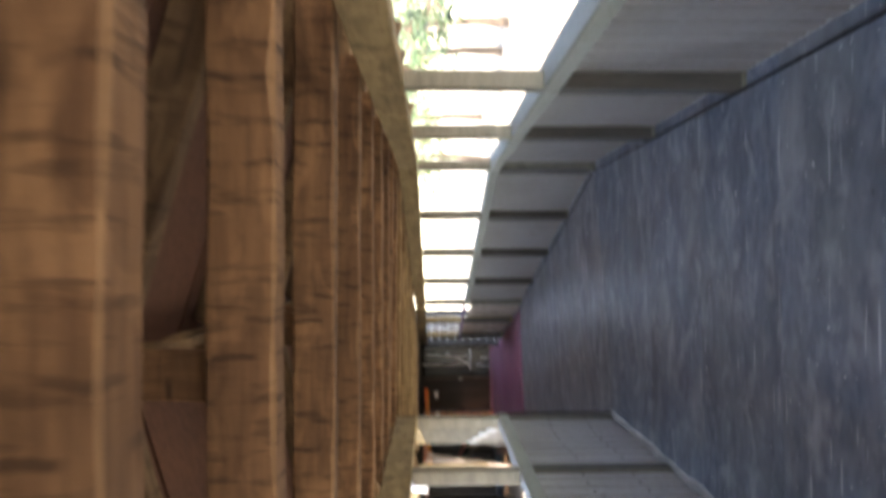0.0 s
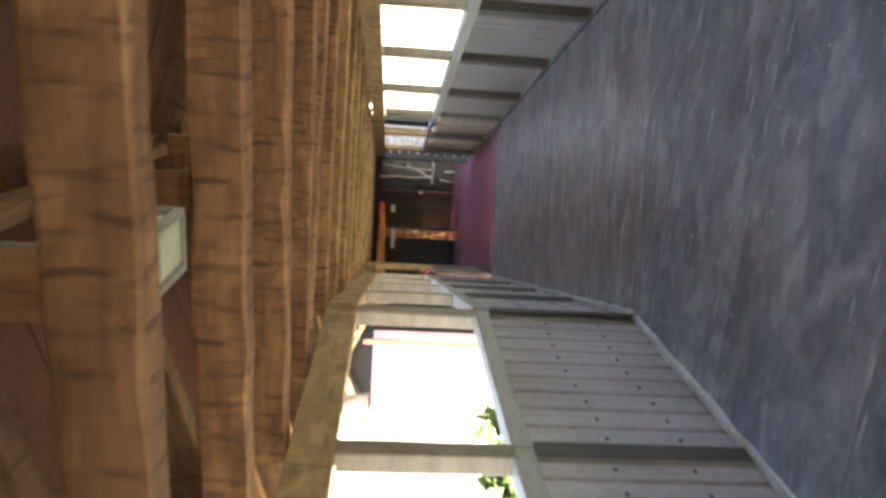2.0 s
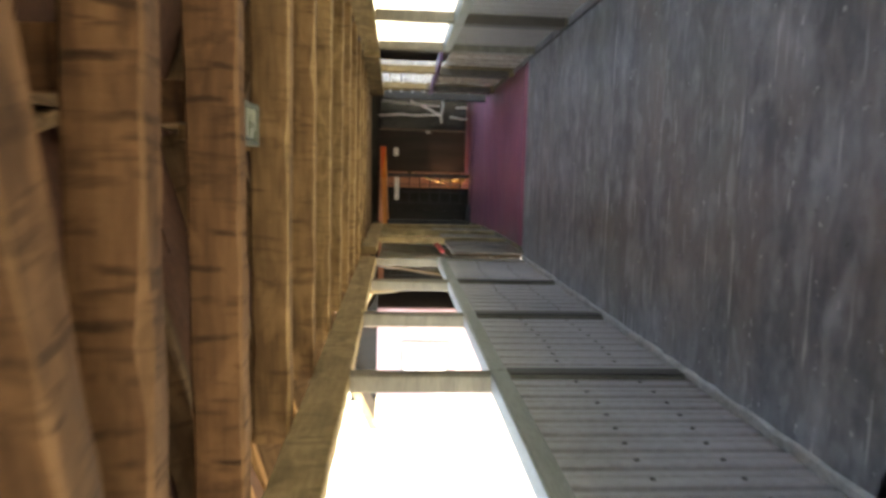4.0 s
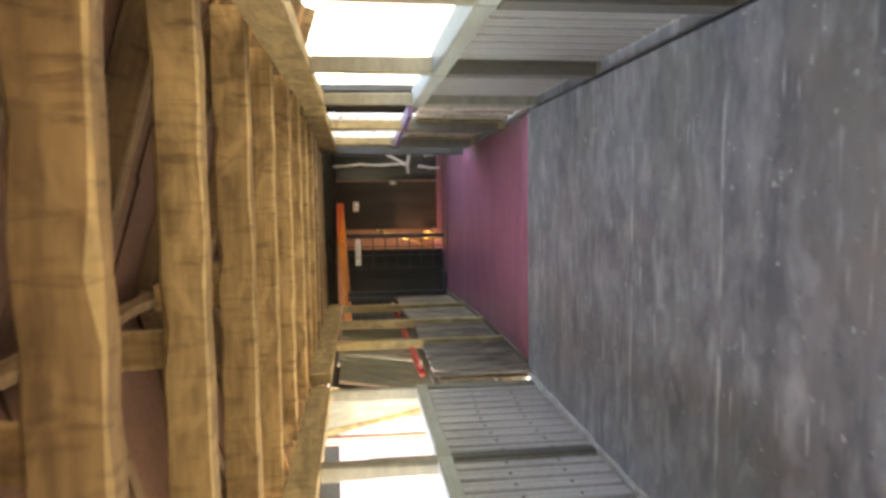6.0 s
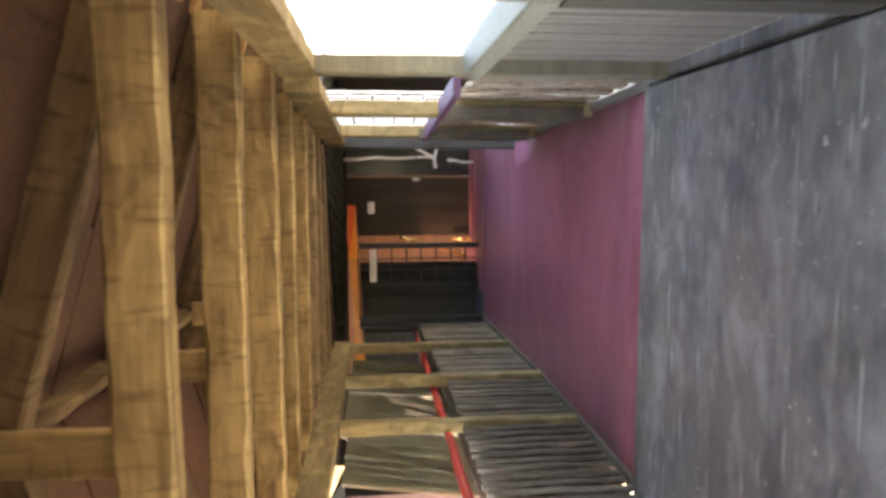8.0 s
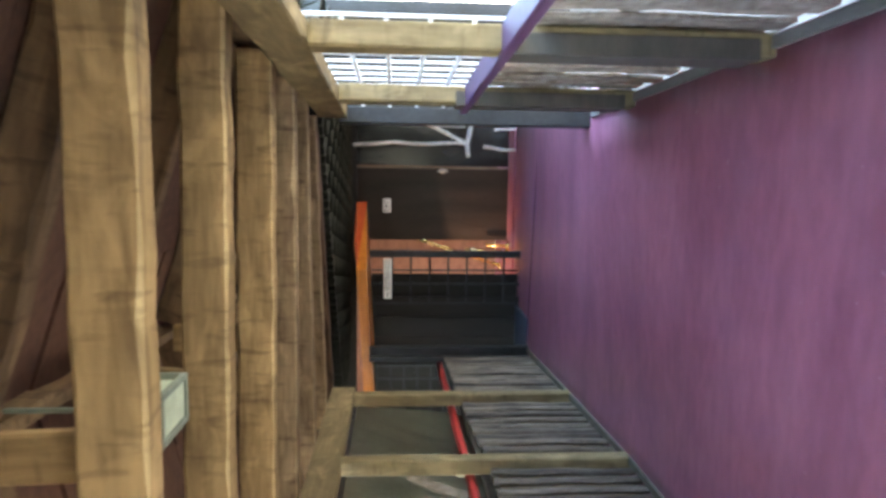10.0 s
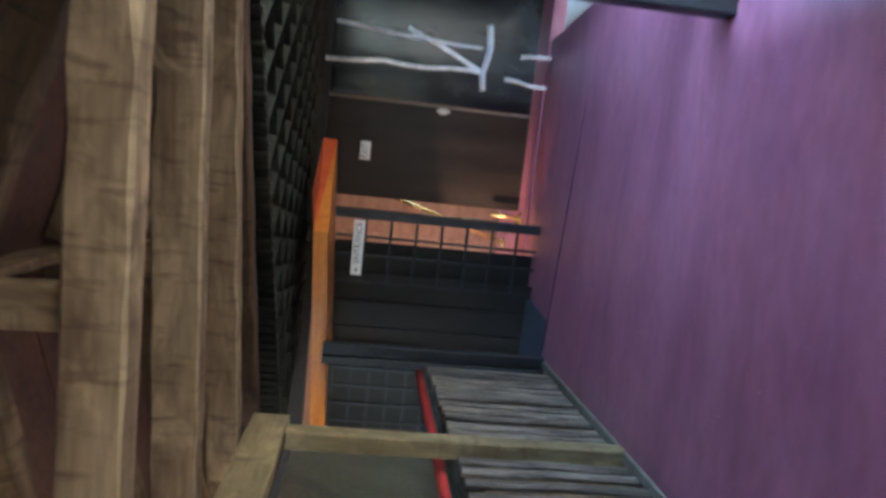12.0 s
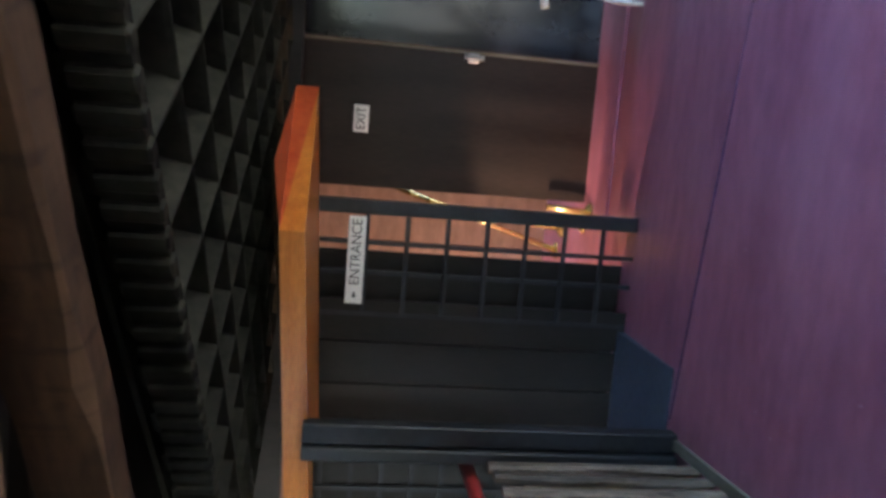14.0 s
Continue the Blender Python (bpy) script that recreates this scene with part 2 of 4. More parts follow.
def seam_wear(m, colour, half):
    """Paint rubbed off in broken dashes beside the joints of a floor sheet (at its own y 0)."""
    n, l = m.node_tree.nodes, m.node_tree.links
    b = n["Principled BSDF"]
    old = b.inputs["Base Color"].links[0].from_socket
    co = n.new("ShaderNodeTexCoord")
    sep = n.new("ShaderNodeSeparateXYZ")
    l.new(co.outputs["Object"], sep.inputs[0])
    near = n.new("ShaderNodeMapRange")
    near.inputs[1].default_value, near.inputs[2].default_value = half, half * 0.3
    l.new(sep.outputs["Y"], near.inputs[0])
    mp = n.new("ShaderNodeMapping")
    mp.inputs["Scale"].default_value = (3.2, 25, 1)
    l.new(co.outputs["Object"], mp.inputs[0])
    info = n.new("ShaderNodeObjectInfo")
    w = n.new("ShaderNodeTexNoise")
    w.noise_dimensions = "4D"
    w.inputs["Scale"].default_value, w.inputs["Detail"].default_value = 1.0, 4
    l.new(mp.outputs[0], w.inputs["Vector"])
    mul = n.new("ShaderNodeMath")
    mul.operation = "MULTIPLY"
    mul.inputs[1].default_value = 37.0
    l.new(info.outputs["Random"], mul.inputs[0])
    l.new(mul.outputs[0], w.inputs["W"])
    dash = n.new("ShaderNodeMapRange")
    dash.inputs[1].default_value, dash.inputs[2].default_value, dash.inputs[4].default_value = 0.5, 0.62, 0.8
    l.new(w.outputs[0], dash.inputs[0])
    k = n.new("ShaderNodeMath")
    k.operation = "MULTIPLY"
    l.new(near.outputs[0], k.inputs[0])
    l.new(dash.outputs[0], k.inputs[1])
    mix = n.new("ShaderNodeMix")
    mix.data_type = "RGBA"
    l.new(k.outputs[0], mix.inputs[0])
    l.new(old, mix.inputs[6])
    mix.inputs[7].default_value = (*colour, 1)
    l.new(mix.outputs[2], b.inputs["Base Color"])


seam_wear(M_BLUE, (0.62, 0.63, 0.64), 0.03)
seam_wear(M_GREYBLUE, (0.66, 0.66, 0.66), 0.035)
M_MAGENTA = material("magenta_floor_paint", (0.36, 0.125, 0.185), (0.52, 0.205, 0.285), 1.4, (0.5, 1.3, 1), 0.34, bump=0.08, fine=14, vary=0, spec=0.45)
overlay(M_MAGENTA, (0.19, 0.058, 0.105), (0.8, 2.8, 1), 0.42, 0.76, 0.5, 1.0, 4, spread=0)
overlay(M_MAGENTA, (0.54, 0.27, 0.37), (1.2, 3.5, 1), 0.48, 0.80, 0.35, 1.0, 4, spread=0)
overlay(M_MAGENTA, (0.58, 0.36, 0.42), (24, 30, 1), 0.73, 0.78, 0.5, 1.0, 2)
M_TILE = material("roof_board", (0.06, 0.026, 0.016), (0.13, 0.058, 0.034), 2.5, (1, 1, 1), 0.85, bump=0.5, wear=(0.07, 0.045, 0.035))
M_RED = material("red_rail_paint", (0.42, 0.035, 0.035), (0.58, 0.06, 0.055), 5, (1, 1, 1), 0.45, bump=0.1, wear=(0.30, 0.05, 0.05))
M_BLACK = material("black_paint", (0.013, 0.014, 0.016), (0.030, 0.032, 0.037), 4, (1, 1, 1), 0.42, bump=0.1, spec=0.3)
M_CHAR = material("charcoal_board", (0.009, 0.008, 0.007), (0.020, 0.016, 0.014), 3, (3, 3, 0.5), 0.55, bump=0.2, spec=0.25)
M_DOOR = material("dark_brown_door", (0.016, 0.011, 0.009), (0.030, 0.021, 0.017), 2, (3, 3, 0.4), 0.36, bump=0.08, spec=0.14)
M_CRATE = material("black_plastic_crate", (0.008, 0.0085, 0.0065), (0.028, 0.028, 0.021), 6, (1, 1, 1), 0.6, bump=0.1, spec=0.12)
M_GLOSS = material("glossy_black_panel", (0.006, 0.006, 0.007), (0.012, 0.012, 0.014), 2, (3, 1, 1), 0.2, bump=0.015, spec=0.4)
M_SLATE = material("slate_blue_paint", (0.04, 0.058, 0.085), (0.075, 0.10, 0.135), 3, (1, 1, 1), 0.5, bump=0.1)
M_ORANGE = material("varnished_orange_wood", (0.42, 0.13, 0.02), (0.62, 0.24, 0.045), 3, (0.4, 5, 5), 0.35, bump=0.1)
M_REDEND = material("red_stained_end_grain", (0.42, 0.06, 0.02), (0.56, 0.11, 0.035), 8, (1, 1, 1), 0.45, bump=0.1)
M_GREYPLANK = material("weathered_plank", (0.16, 0.115, 0.085), (0.44, 0.36, 0.30), 3, (6, 6, 0.7), 0.8, bump=0.5, wear=(0.10, 0.07, 0.05), vary=0.25)
M_SLAT = material("bamboo_slat", (0.035, 0.026, 0.02), (0.215, 0.17, 0.132), 4, (1, 6, 6), 0.6, bump=0.5, vary=0.35)
M_PURPLE = material("purple_paint", (0.075, 0.03, 0.085), (0.12, 0.055, 0.13), 3, (1, 1, 1), 0.5, bump=0.1)
M_WHITE = material("white_paint", (0.66, 0.68, 0.70), (0.82, 0.83, 0.84), 6, (1, 1, 1), 0.4, bump=0.05)
M_STICK = material("whitewashed_branch", (0.45, 0.45, 0.47), (0.78, 0.78, 0.78), 9, (1, 1, 1), 0.6, bump=0.5)
M_GREENGLASS = material("pale_green_casing", (0.34, 0.40, 0.30), (0.52, 0.58, 0.46), 5, (1, 1, 1), 0.3, bump=0.03)
M_STEEL = material("dull_steel", (0.30, 0.30, 0.30), (0.45, 0.45, 0.45), 9, (1, 1, 1), 0.35, metal=0.9, bump=0.05)
M_KERB = material("grey_mortar_sill", (0.36, 0.35, 0.32), (0.62, 0.60, 0.56), 6, (1, 1, 1), 0.9, bump=0.6, fine=40)
M_GROUND = material("pale_sandy_ground", (0.23, 0.21, 0.165), (0.36, 0.33, 0.27), 1.2, (1, 1, 1), 0.95, bump=0.4, wear=(0.25, 0.27, 0.14), vary=0)
M_LEAF = material("leaf_green", (0.03, 0.062, 0.016), (0.075, 0.12, 0.032), 3, (1, 1, 1), 0.5, bump=0.1, vary=0.3)
M_BARK = material("bark", (0.10, 0.075, 0.055), (0.20, 0.15, 0.11), 6, (3, 3, 0.6), 0.9, bump=0.6)
M_PLASTER = material("lilac_plaster_wall", (0.36, 0.25, 0.28), (0.46, 0.33, 0.36), 2, (1, 1, 1), 0.85, bump=0.2)
M_DARKROOF = material("dark_sheet_roof", (0.06, 0.055, 0.055), (0.12, 0.11, 0.11), 3, (4, 1, 1), 0.7, bump=0.3)
M_TARP = material("dusty_green_plastic_sheet", (0.22, 0.21, 0.16), (0.40, 0.38, 0.29), 3, (1, 1, 1), 0.35, bump=0.3)
translucent(M_TARP, (0.36, 0.34, 0.27), 0.4)
M_WARM = material("reddish_board", (0.16, 0.08, 0.052), (0.27, 0.145, 0.10), 3, (0.6, 4, 4), 0.6, bump=0.2)
M_SIGN = material("white_sign_plate", (0.74, 0.74, 0.72), (0.82, 0.82, 0.80), 6, (1, 1, 1), 0.4, bump=0.02, vary=0)
M_INK = material("black_lettering", (0.02, 0.02, 0.02), (0.03, 0.03, 0.03), 6, (1, 1, 1), 0.5, bump=0.0, vary=0)
M_BRASS = material("pale_gold_metal", (0.60, 0.42, 0.16), (0.75, 0.56, 0.25), 5, (1, 1, 1), 0.25, metal=0.8, bump=0.03)

# ---- mesh helpers ----


def mesh_object(name, bm, mat, smooth=False):
    me = bpy.data.meshes.new(name)
    bm.normal_update()
    bm.to_mesh(me)
    bm.free()
    if mat:
        me.materials.append(mat)
    if smooth:
        for p in me.polygons:
            p.use_smooth = True
    return new(name, me)


def part(name, bm, mat, parent, label="", smooth=False):
    ob = mesh_object(name, bm, mat, smooth)
    ob.parent = parent
    if label:
        ob["label"] = label
    return ob


def thing(name, m, label, category, group="", kind=""):
    ob = new(name)
    ob.matrix_world = m
    ob.empty_display_size = 0.1
    return tagged(ob, label, category, group, kind)


def box(bm, x0, x1, y0, y1, z0, z1, bevel=0.0, m=None):
    r = bmesh.ops.create_cube(bm, size=1, matrix=Matrix.Translation(((x0 + x1) / 2, (y0 + y1) / 2, (z0 + z1) / 2)) @ Matrix.Diagonal((x1 - x0, y1 - y0, z1 - z0, 1)))
    vs = r["verts"]
    if bevel:
        es = list({e for v in vs for e in v.link_edges})
        vs = list({v for f in bmesh.ops.bevel(bm, geom=es, offset=bevel, segments=1, affect="EDGES")["faces"] for v in f.verts} | {v for v in vs if v.is_valid})
    if m is not None:
        bmesh.ops.transform(bm, matrix=m, verts=vs)
    return vs


def boxed(*a, bevel=0.0, m=None):
    bm = bmesh.new()
    box(bm, *a, bevel=bevel, m=m)
    return bm


def tube(bm, pts, r, sides=8, taper=1.0):
    """A round bar along a line of points, closed at both ends."""
    pts = [Vector(p) for p in pts]
    rings = []
    for i, p in enumerate(pts):
        d = (pts[min(i + 1, len(pts) - 1)] - pts[max(i - 1, 0)]).normalized()
        u = d.orthogonal().normalized() if i == 0 else (rings_u - d * rings_u.dot(d)).normalized()
        rings_u = u
        v = d.cross(u)
        rr = r * (1 + (taper - 1) * i / max(len(pts) - 1, 1))
        rings.append([bm.verts.new(p + (u * math.cos(a) + v * math.sin(a)) * rr) for a in (2 * math.pi * k / sides for k in range(sides))])
    for a, b in zip(rings, rings[1:]):
        for k in range(sides):
            bm.faces.new((a[k], a[(k + 1) % sides], b[(k + 1) % sides], b[k]))
    bm.faces.new(rings[0][::-1])
    bm.faces.new(rings[-1])


def timber(length, w, h, seed, rough=0.0035, cham=0.006, step=0.14):
    """A rough-sawn beam along x from 0, w across (y), h high (z from 0), with worn, uneven arrises."""
    rnd = random.Random(seed)
    bm = bmesh.new()
    n = max(2, int(length / step))
    rings = []
    for i in range(n + 1):
        x = length * i / n
        cs = [cham * rnd.uniform(0.4, 1.6) * (2.4 if rnd.random() < 0.06 else 1) for _ in range(4)]
        dy, dz = rnd.uniform(-rough, rough), rnd.uniform(-rough, rough)
        a = w / 2
        pts = [(-a + cs[0], 0), (a - cs[1], 0), (a, cs[1]), (a, h - cs[2]), (a - cs[2], h), (-a + cs[3], h), (-a, h - cs[3]), (-a, cs[0])]
        rings.append([bm.verts.new((x, y + dy + rnd.uniform(-rough, rough) * 0.4, z + dz + rnd.uniform(-rough, rough) * 0.4)) for y, z in pts])
    for a, b in zip(rings, rings[1:]):
        for k in range(8):
            bm.faces.new((a[k], b[k], b[(k + 1) % 8], a[(k + 1) % 8]))
    bm.faces.new(rings[0])
    bm.faces.new(rings[-1][::-1])
    bmesh.ops.recalc_face_normals(bm, faces=bm.faces)
    return bm


def beam_between(name, p, q, w, h, seed, mat, label, category, group=""):
    """A rough timber whose underside runs from p to q."""
    p, q = Vector(p), Vector(q)
    d = q - p
    x = d.normalized()
    y = Vector((0, 0, 1)).cross(x).normalized()
    z = x.cross(y)
    m = Matrix((x, y, z)).transposed().to_4x4()
    m.translation = p
    ob = mesh_object(name, timber(d.length, w, h, seed), mat)
    ob.matrix_world = m
    return tagged(ob, label, category, group)


# ---- plan ----
# Three stretches of one covered walkway, each with its own frame: y along it, x across it.
TURN_A, TURN_C = -16.7, 2.8
FA = pose(1.24, 6.66, 0, 0, 0, TURN_A)
FB = pose(1.25, 0, 0)
FC = pose(1.25, 13.15, 0, 0, 0, TURN_C)
HA, HB, HC = 1.207, 1.25, 1.19
JOIST_Z, PLATE_Z, RAIL_Z = 2.06, 1.86, 1.0


def ramp(y, u=0.0):
    """The floor's height along the last stretch, from its left edge (u 0) to its right (u 1), where it swells."""
    left = float(np.interp(y, (13.3, 15.6, 16.9, 18.6, 19.6), (0.0, 0.0, 0.05, 0.085, 0.045)))
    right = float(np.interp(y, (13.3, 16.37, 18.6, 19.6), (0.0, 0.15, 0.085, 0.045)))
    u = min(max(u, 0.0), 1.0)
    return left + (right - left) * u * u * (3 - 2 * u)


def left_edge(y):
    """Where the floor of the last stretch meets its left edging."""
    return float(np.interp(y, (13.2, 15.5, 16.9, 18.6), (0.135, 0.125, 0.10, 0.04)))


def sheet_from(rows, thick):
    """A slab from rows of (left point, right point)."""
    bm = bmesh.new()
    t = [[bm.verts.new(p) for p in r] for r in rows]
    u = [[bm.verts.new((p[0], p[1], p[2] - thick)) for p in r] for r in rows]
    for i in range(len(rows) - 1):
        for k in range(len(rows[i]) - 1):
            bm.faces.new((t[i][k], t[i][k + 1], t[i + 1][k + 1], t[i + 1][k]))
            bm.faces.new((u[i][k], u[i + 1][k], u[i + 1][k + 1], u[i][k + 1]))
        bm.faces.new((t[i][0], t[i + 1][0], u[i + 1][0], u[i][0]))
        bm.faces.new((t[i][-1], u[i][-1], u[i + 1][-1], t[i + 1][-1]))
    bm.faces.new([*t[0][::-1], *u[0]])
    bm.faces.new([*t[-1], *u[-1][::-1]])
    return bm


def at(m, x, y, z=0.0):
    return m @ Vector((x, y, z))


# floor: painted sheets about a metre long laid on a slab
XA = [-HA - 0.13 + (2 * HA + 0.21) * k / 8 for k in range(9)]
slab = sheet_from([[(x, -10.5 if i == 0 else 0.3 * x, -0.006) for x in XA] for i in range(2)], 0.08)
floor_bend = mesh_object("floor_blue_bend", slab, M_DARKBROWN)
floor_bend.matrix_world = FA
tagged(floor_bend, "worn blue-grey painted walkway floor with pale scuffs", "floor", kind="structure")
XB = [-0.13 + 2.71 * k / 8 for k in range(9)]
floor_blue = mesh_object("floor_blue", sheet_from([[(x, y, -0.006) for x in XB] for y in (6.66, 9, 11, 13.27)], 0.08), M_DARKBROWN)
tagged(floor_blue, "worn blue-grey painted walkway floor with pale scuffs", "floor", kind="structure")


def floor_panel(parent, xs, y0, y1, paint, end=None):
    """One painted sheet, its own y from 0, with joints of a few millimetres at both ends."""
    rows = [[(x, y, 0.0) for x in xs] for y in (0.002, (y1 - y0) / 2)]
    rows.append([(x, (y1 - y0 - 0.002) if end is None else end * x - y0, 0.0) for x in xs])
    ob = part("floor_sheet", sheet_from(rows, 0.0055), paint, parent)
    ob.matrix_local = pose(0, y0, 0)


SEAMS_A = [-10.5, -9.5, -8.5, -7.5, -6.5, -5.5, -4.5, -3.5, -2.5, -1.5, -0.6]
for y0, y1 in zip(SEAMS_A, SEAMS_A[1:]):
    floor_panel(floor_bend, XA, y0, y1, M_BLUE)
floor_panel(floor_bend, XA, -0.6, 0.0, M_BLUE, 0.3)
SEAMS_B = [6.66, 7.79, 8.79, 9.79, 10.78, 11.77, 12.85, 13.27]
for y0, y1 in zip(SEAMS_B, SEAMS_B[1:]):
    floor_panel(floor_blue, XB, y0, y1, M_GREYBLUE)
rows = []
for i in range(25):
    y = 13.274 + (19.9 - 13.274) * i / 24
    xl, xr = at(FC, -HC - 0.02, y - 13.15).x, at(FC, HC + 0.1, y - 13.15).x + (0.45 if y > 16.4 else 0)
    rows.append([(xl + (xr - xl) * k / 8, y, ramp(y, k / 8) + 0.004 * math.sin(1.7 * y + k)) for k in range(9)])
tagged(mesh_object("floor_magenta", sheet_from(rows, 0.08), M_MAGENTA, True), "magenta painted floor rising gently to the gate", "floor", kind="structure")
tagged(mesh_object("floor_back", boxed(-3.2, 3.2, 19.9, 24.0, -0.06, 0.06), M_MAGENTA), "reddish floor behind the gate", "floor", kind="structure")
tagged(mesh_object("floor_entrance", boxed(-3.2, 0.34, 18.7, 19.44, -0.04, 0.092), M_SLATE), "slate blue floor towards the entrance", "floor", kind="structure")
ground = boxed(-90, 90, -70, 110, -0.6, -0.25)
tagged(mesh_object("ground", ground, M_GROUND), "sunlit pale sandy ground around the walkway", "ground", kind="structure")

# ---- joists, plates, rafters, roof ----


def roof_run(frame_m, half, y0, y1, joists, tag, wood, skew=(), eaves=(0.62, 0.62)):
    """Joists across, wall plates along both sides, rafters over every joist, a ridge plank and the roof sheets."""
    for i, y in enumerate(joists):
        seed = tag * 100 + i
        rnd = random.Random(seed)
        w, h = 0.105 + rnd.uniform(-0.012, 0.012), 0.15 + rnd.uniform(-0.01, 0.012)
        mat = wood[min(i, len(wood) - 1)]
        bm = timber(2 * half + 0.16, w, h, seed, cham=0.008)
        # Lower arrises get the paler wood that carries the light from below.
        for f in bm.faces:
            f.material_index = 1 if len(f.verts) == 4 and f.calc_center_median().z < 0.02 and abs(f.normal.z) < 0.95 and abs(f.normal.y) < 0.95 else 0
        ob = mesh_object("ceiling_joist", bm, mat)
        ob.data.materials.append(LIT_WORN_EDGE[mat.name])
        ob.matrix_world = frame_m @ pose(0, y, JOIST_Z + 0.004, 0, rnd.uniform(-0.25, 0.25), skew[i] if skew else rnd.uniform(-0.5, 0.5)) @ pose(-half - 0.08, -w / 2, 0)
        tagged(ob, "rough-sawn brown timber ceiling joist with saw marks", "joist", "joists under the roof")
        for s in (-1, 1):
            p = at(frame_m, 0.02 * s, y + 0.1, 2.51)
            eave = eaves[s > 0]
            q = at(frame_m, s * (half + eave - 0.02), y + 0.1, 2.51 - 0.29 * (half + eave - 0.04))
            beam_between("rafter", p, q, 0.08, 0.13, seed * 2 + (s > 0), M_RAFTER, "sloping old brown rafter above the joists", "rafter", "rafters under the roof")
    ridge = mesh_object("ridge_board", timber(y1 - y0, 0.04, 0.1, tag + 900), M_RAFTER)
    ridge.matrix_world = frame_m @ pose(0, y0, 2.53, 0, 0, 90)
    tagged(ridge, "dark ridge board along the top of the roof", "beam")
    for i, y in enumerate(joists):
        rnd = random.Random(tag * 55 + i)
        kp = mesh_object("king_post", timber(0.32, 0.045, 0.125, tag * 60 + i), wood[min(i, len(wood) - 1)])
        m = Matrix(((0, 0, 1, -0.0625), (0, 1, 0, 0), (1, 0, 0, 0), (0, 0, 0, 1)))
        kp.matrix_world = frame_m @ pose(rnd.uniform(-0.03, 0.03), y + 0.01, JOIST_Z + 0.15, 0, rnd.uniform(-2, 2), skew[i] if skew else 0) @ m
        tagged(kp, "short brown king post standing on a ceiling joist", "post", "king posts on the joists")
    for s in (-1, 1):
        bm = bmesh.new()
        eave = eaves[s > 0]
        n = int((y1 - y0) / 0.44)
        rnd = random.Random(tag * 7 + s)
        for i in range(n):
            for k in range(4):
                a, b = (half + eave) * k / 4, (half + eave) * (k + 1) / 4
                ya, yb = y0 + (y1 - y0) * i / n, y0 + (y1 - y0) * (i + 1) / n - 0.012
                dz = rnd.uniform(0, 0.012)
                za, zb = 2.65 - 0.29 * a + dz, 2.65 - 0.29 * (b + 0.04) + dz - 0.008
                v = [bm.verts.new((s * x, y, z + t)) for t in (0, 0.022) for x, y, z in ((a, ya, za), (b + 0.04, ya, zb), (b + 0.04, yb, zb), (a, yb, za))]
                for f in ((0, 1, 2, 3), (7, 6, 5, 4), (0, 4, 5, 1), (1, 5, 6, 2), (2, 6, 7, 3), (3, 7, 4, 0)):
                    bm.faces.new([v[j] for j in f])
        box(bm, min(0, s * (half + eave + 0.06)), max(0, s * (half + eave + 0.06)), y0, y1, 2.72, 2.74)
        for v in bm.verts:
            if v.co.z > 2.715:
                v.co.z -= 0.29 * abs(v.co.x) - 0.0
        bmesh.ops.recalc_face_normals(bm, faces=bm.faces)
        ob = mesh_object("ceiling", bm, M_TILE)
        ob.matrix_world = frame_m
        tagged(ob, "reddish brown roof boards seen from below", "roof", kind="structure")


JOISTS_A = [-9.6, -8.9, -8.15, -7.4, -6.65, -5.95, -5.13, -4.22, -3.38, -2.61, -1.87, -1.15]
JOISTS_B = [5.94, 6.66, 7.55, 8.42, 9.3, 10.27, 11.15, 12.1, 13.04]
JOISTS_C = [0.62, 1.44, 2.14, 2.8, 3.42, 3.76]
roof_run(FA, HA, -10.6, 0.3, JOISTS_A, 1, [M_JOIST_OLD], eaves=(0.62, 0.85))
roof_run(FB, HB, 6.0, 13.5, JOISTS_B, 2, [M_JOIST_OLD, M_JOIST_OLD, M_JOIST_MID, M_JOIST_MID, M_JOIST], eaves=(0.62, 0.85))
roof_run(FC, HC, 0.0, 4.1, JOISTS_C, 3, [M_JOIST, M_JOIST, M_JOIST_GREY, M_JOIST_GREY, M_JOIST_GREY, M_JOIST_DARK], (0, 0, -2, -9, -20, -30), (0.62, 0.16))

# ---- side walls: plates, posts, rails, corrugated panels ----


def plate(p, q, seed):
    """A top plate whose underside centre runs from p to q."""
    beam_between("top_plate", p, q, 0.1, 0.195, seed, M_PLATE, "yellowish sawn top plate carrying the ceiling joists", "beam", "top plates on the posts")


def corrugated(length, height, pitch=0.16, depth=0.04):
    """A box-profile sheet: flat upright ribs standing out in +x with narrow grooves between, along y from 0, z from 0."""
    bm = bmesh.new()
    m = int(length / pitch)
    w = length / m
    line = []
    for k in range(m):
        line += [(w * (k + u), x) for u, x in ((0.0, 0.0), (0.16, 0.0), (0.2, 0.92), (0.24, 1.0), (0.56, 1.0), (0.60, 0.86), (0.66, 0.86), (0.70, 1.0), (0.92, 1.0), (0.96, 0.92))]
    line.append((length, 0.0))
    n = len(line) - 1
    front, back = [], []
    for y, x in line:
        front.append([bm.verts.new((x * depth, y, z)) for z in (0, height)])
        back.append([bm.verts.new((x * depth - 0.004, y, z)) for z in (0, height)])
    for i in range(n):
        bm.faces.new((front[i][0], front[i + 1][0], front[i + 1][1], front[i][1]))
        bm.faces.new((back[i][0], back[i][1], back[i + 1][1], back[i + 1][0]))
        bm.faces.new((front[i][1], front[i + 1][1], back[i + 1][1], back[i][1]))
        bm.faces.new((front[i][0], back[i][0], back[i + 1][0], front[i + 1][0]))
    return bm


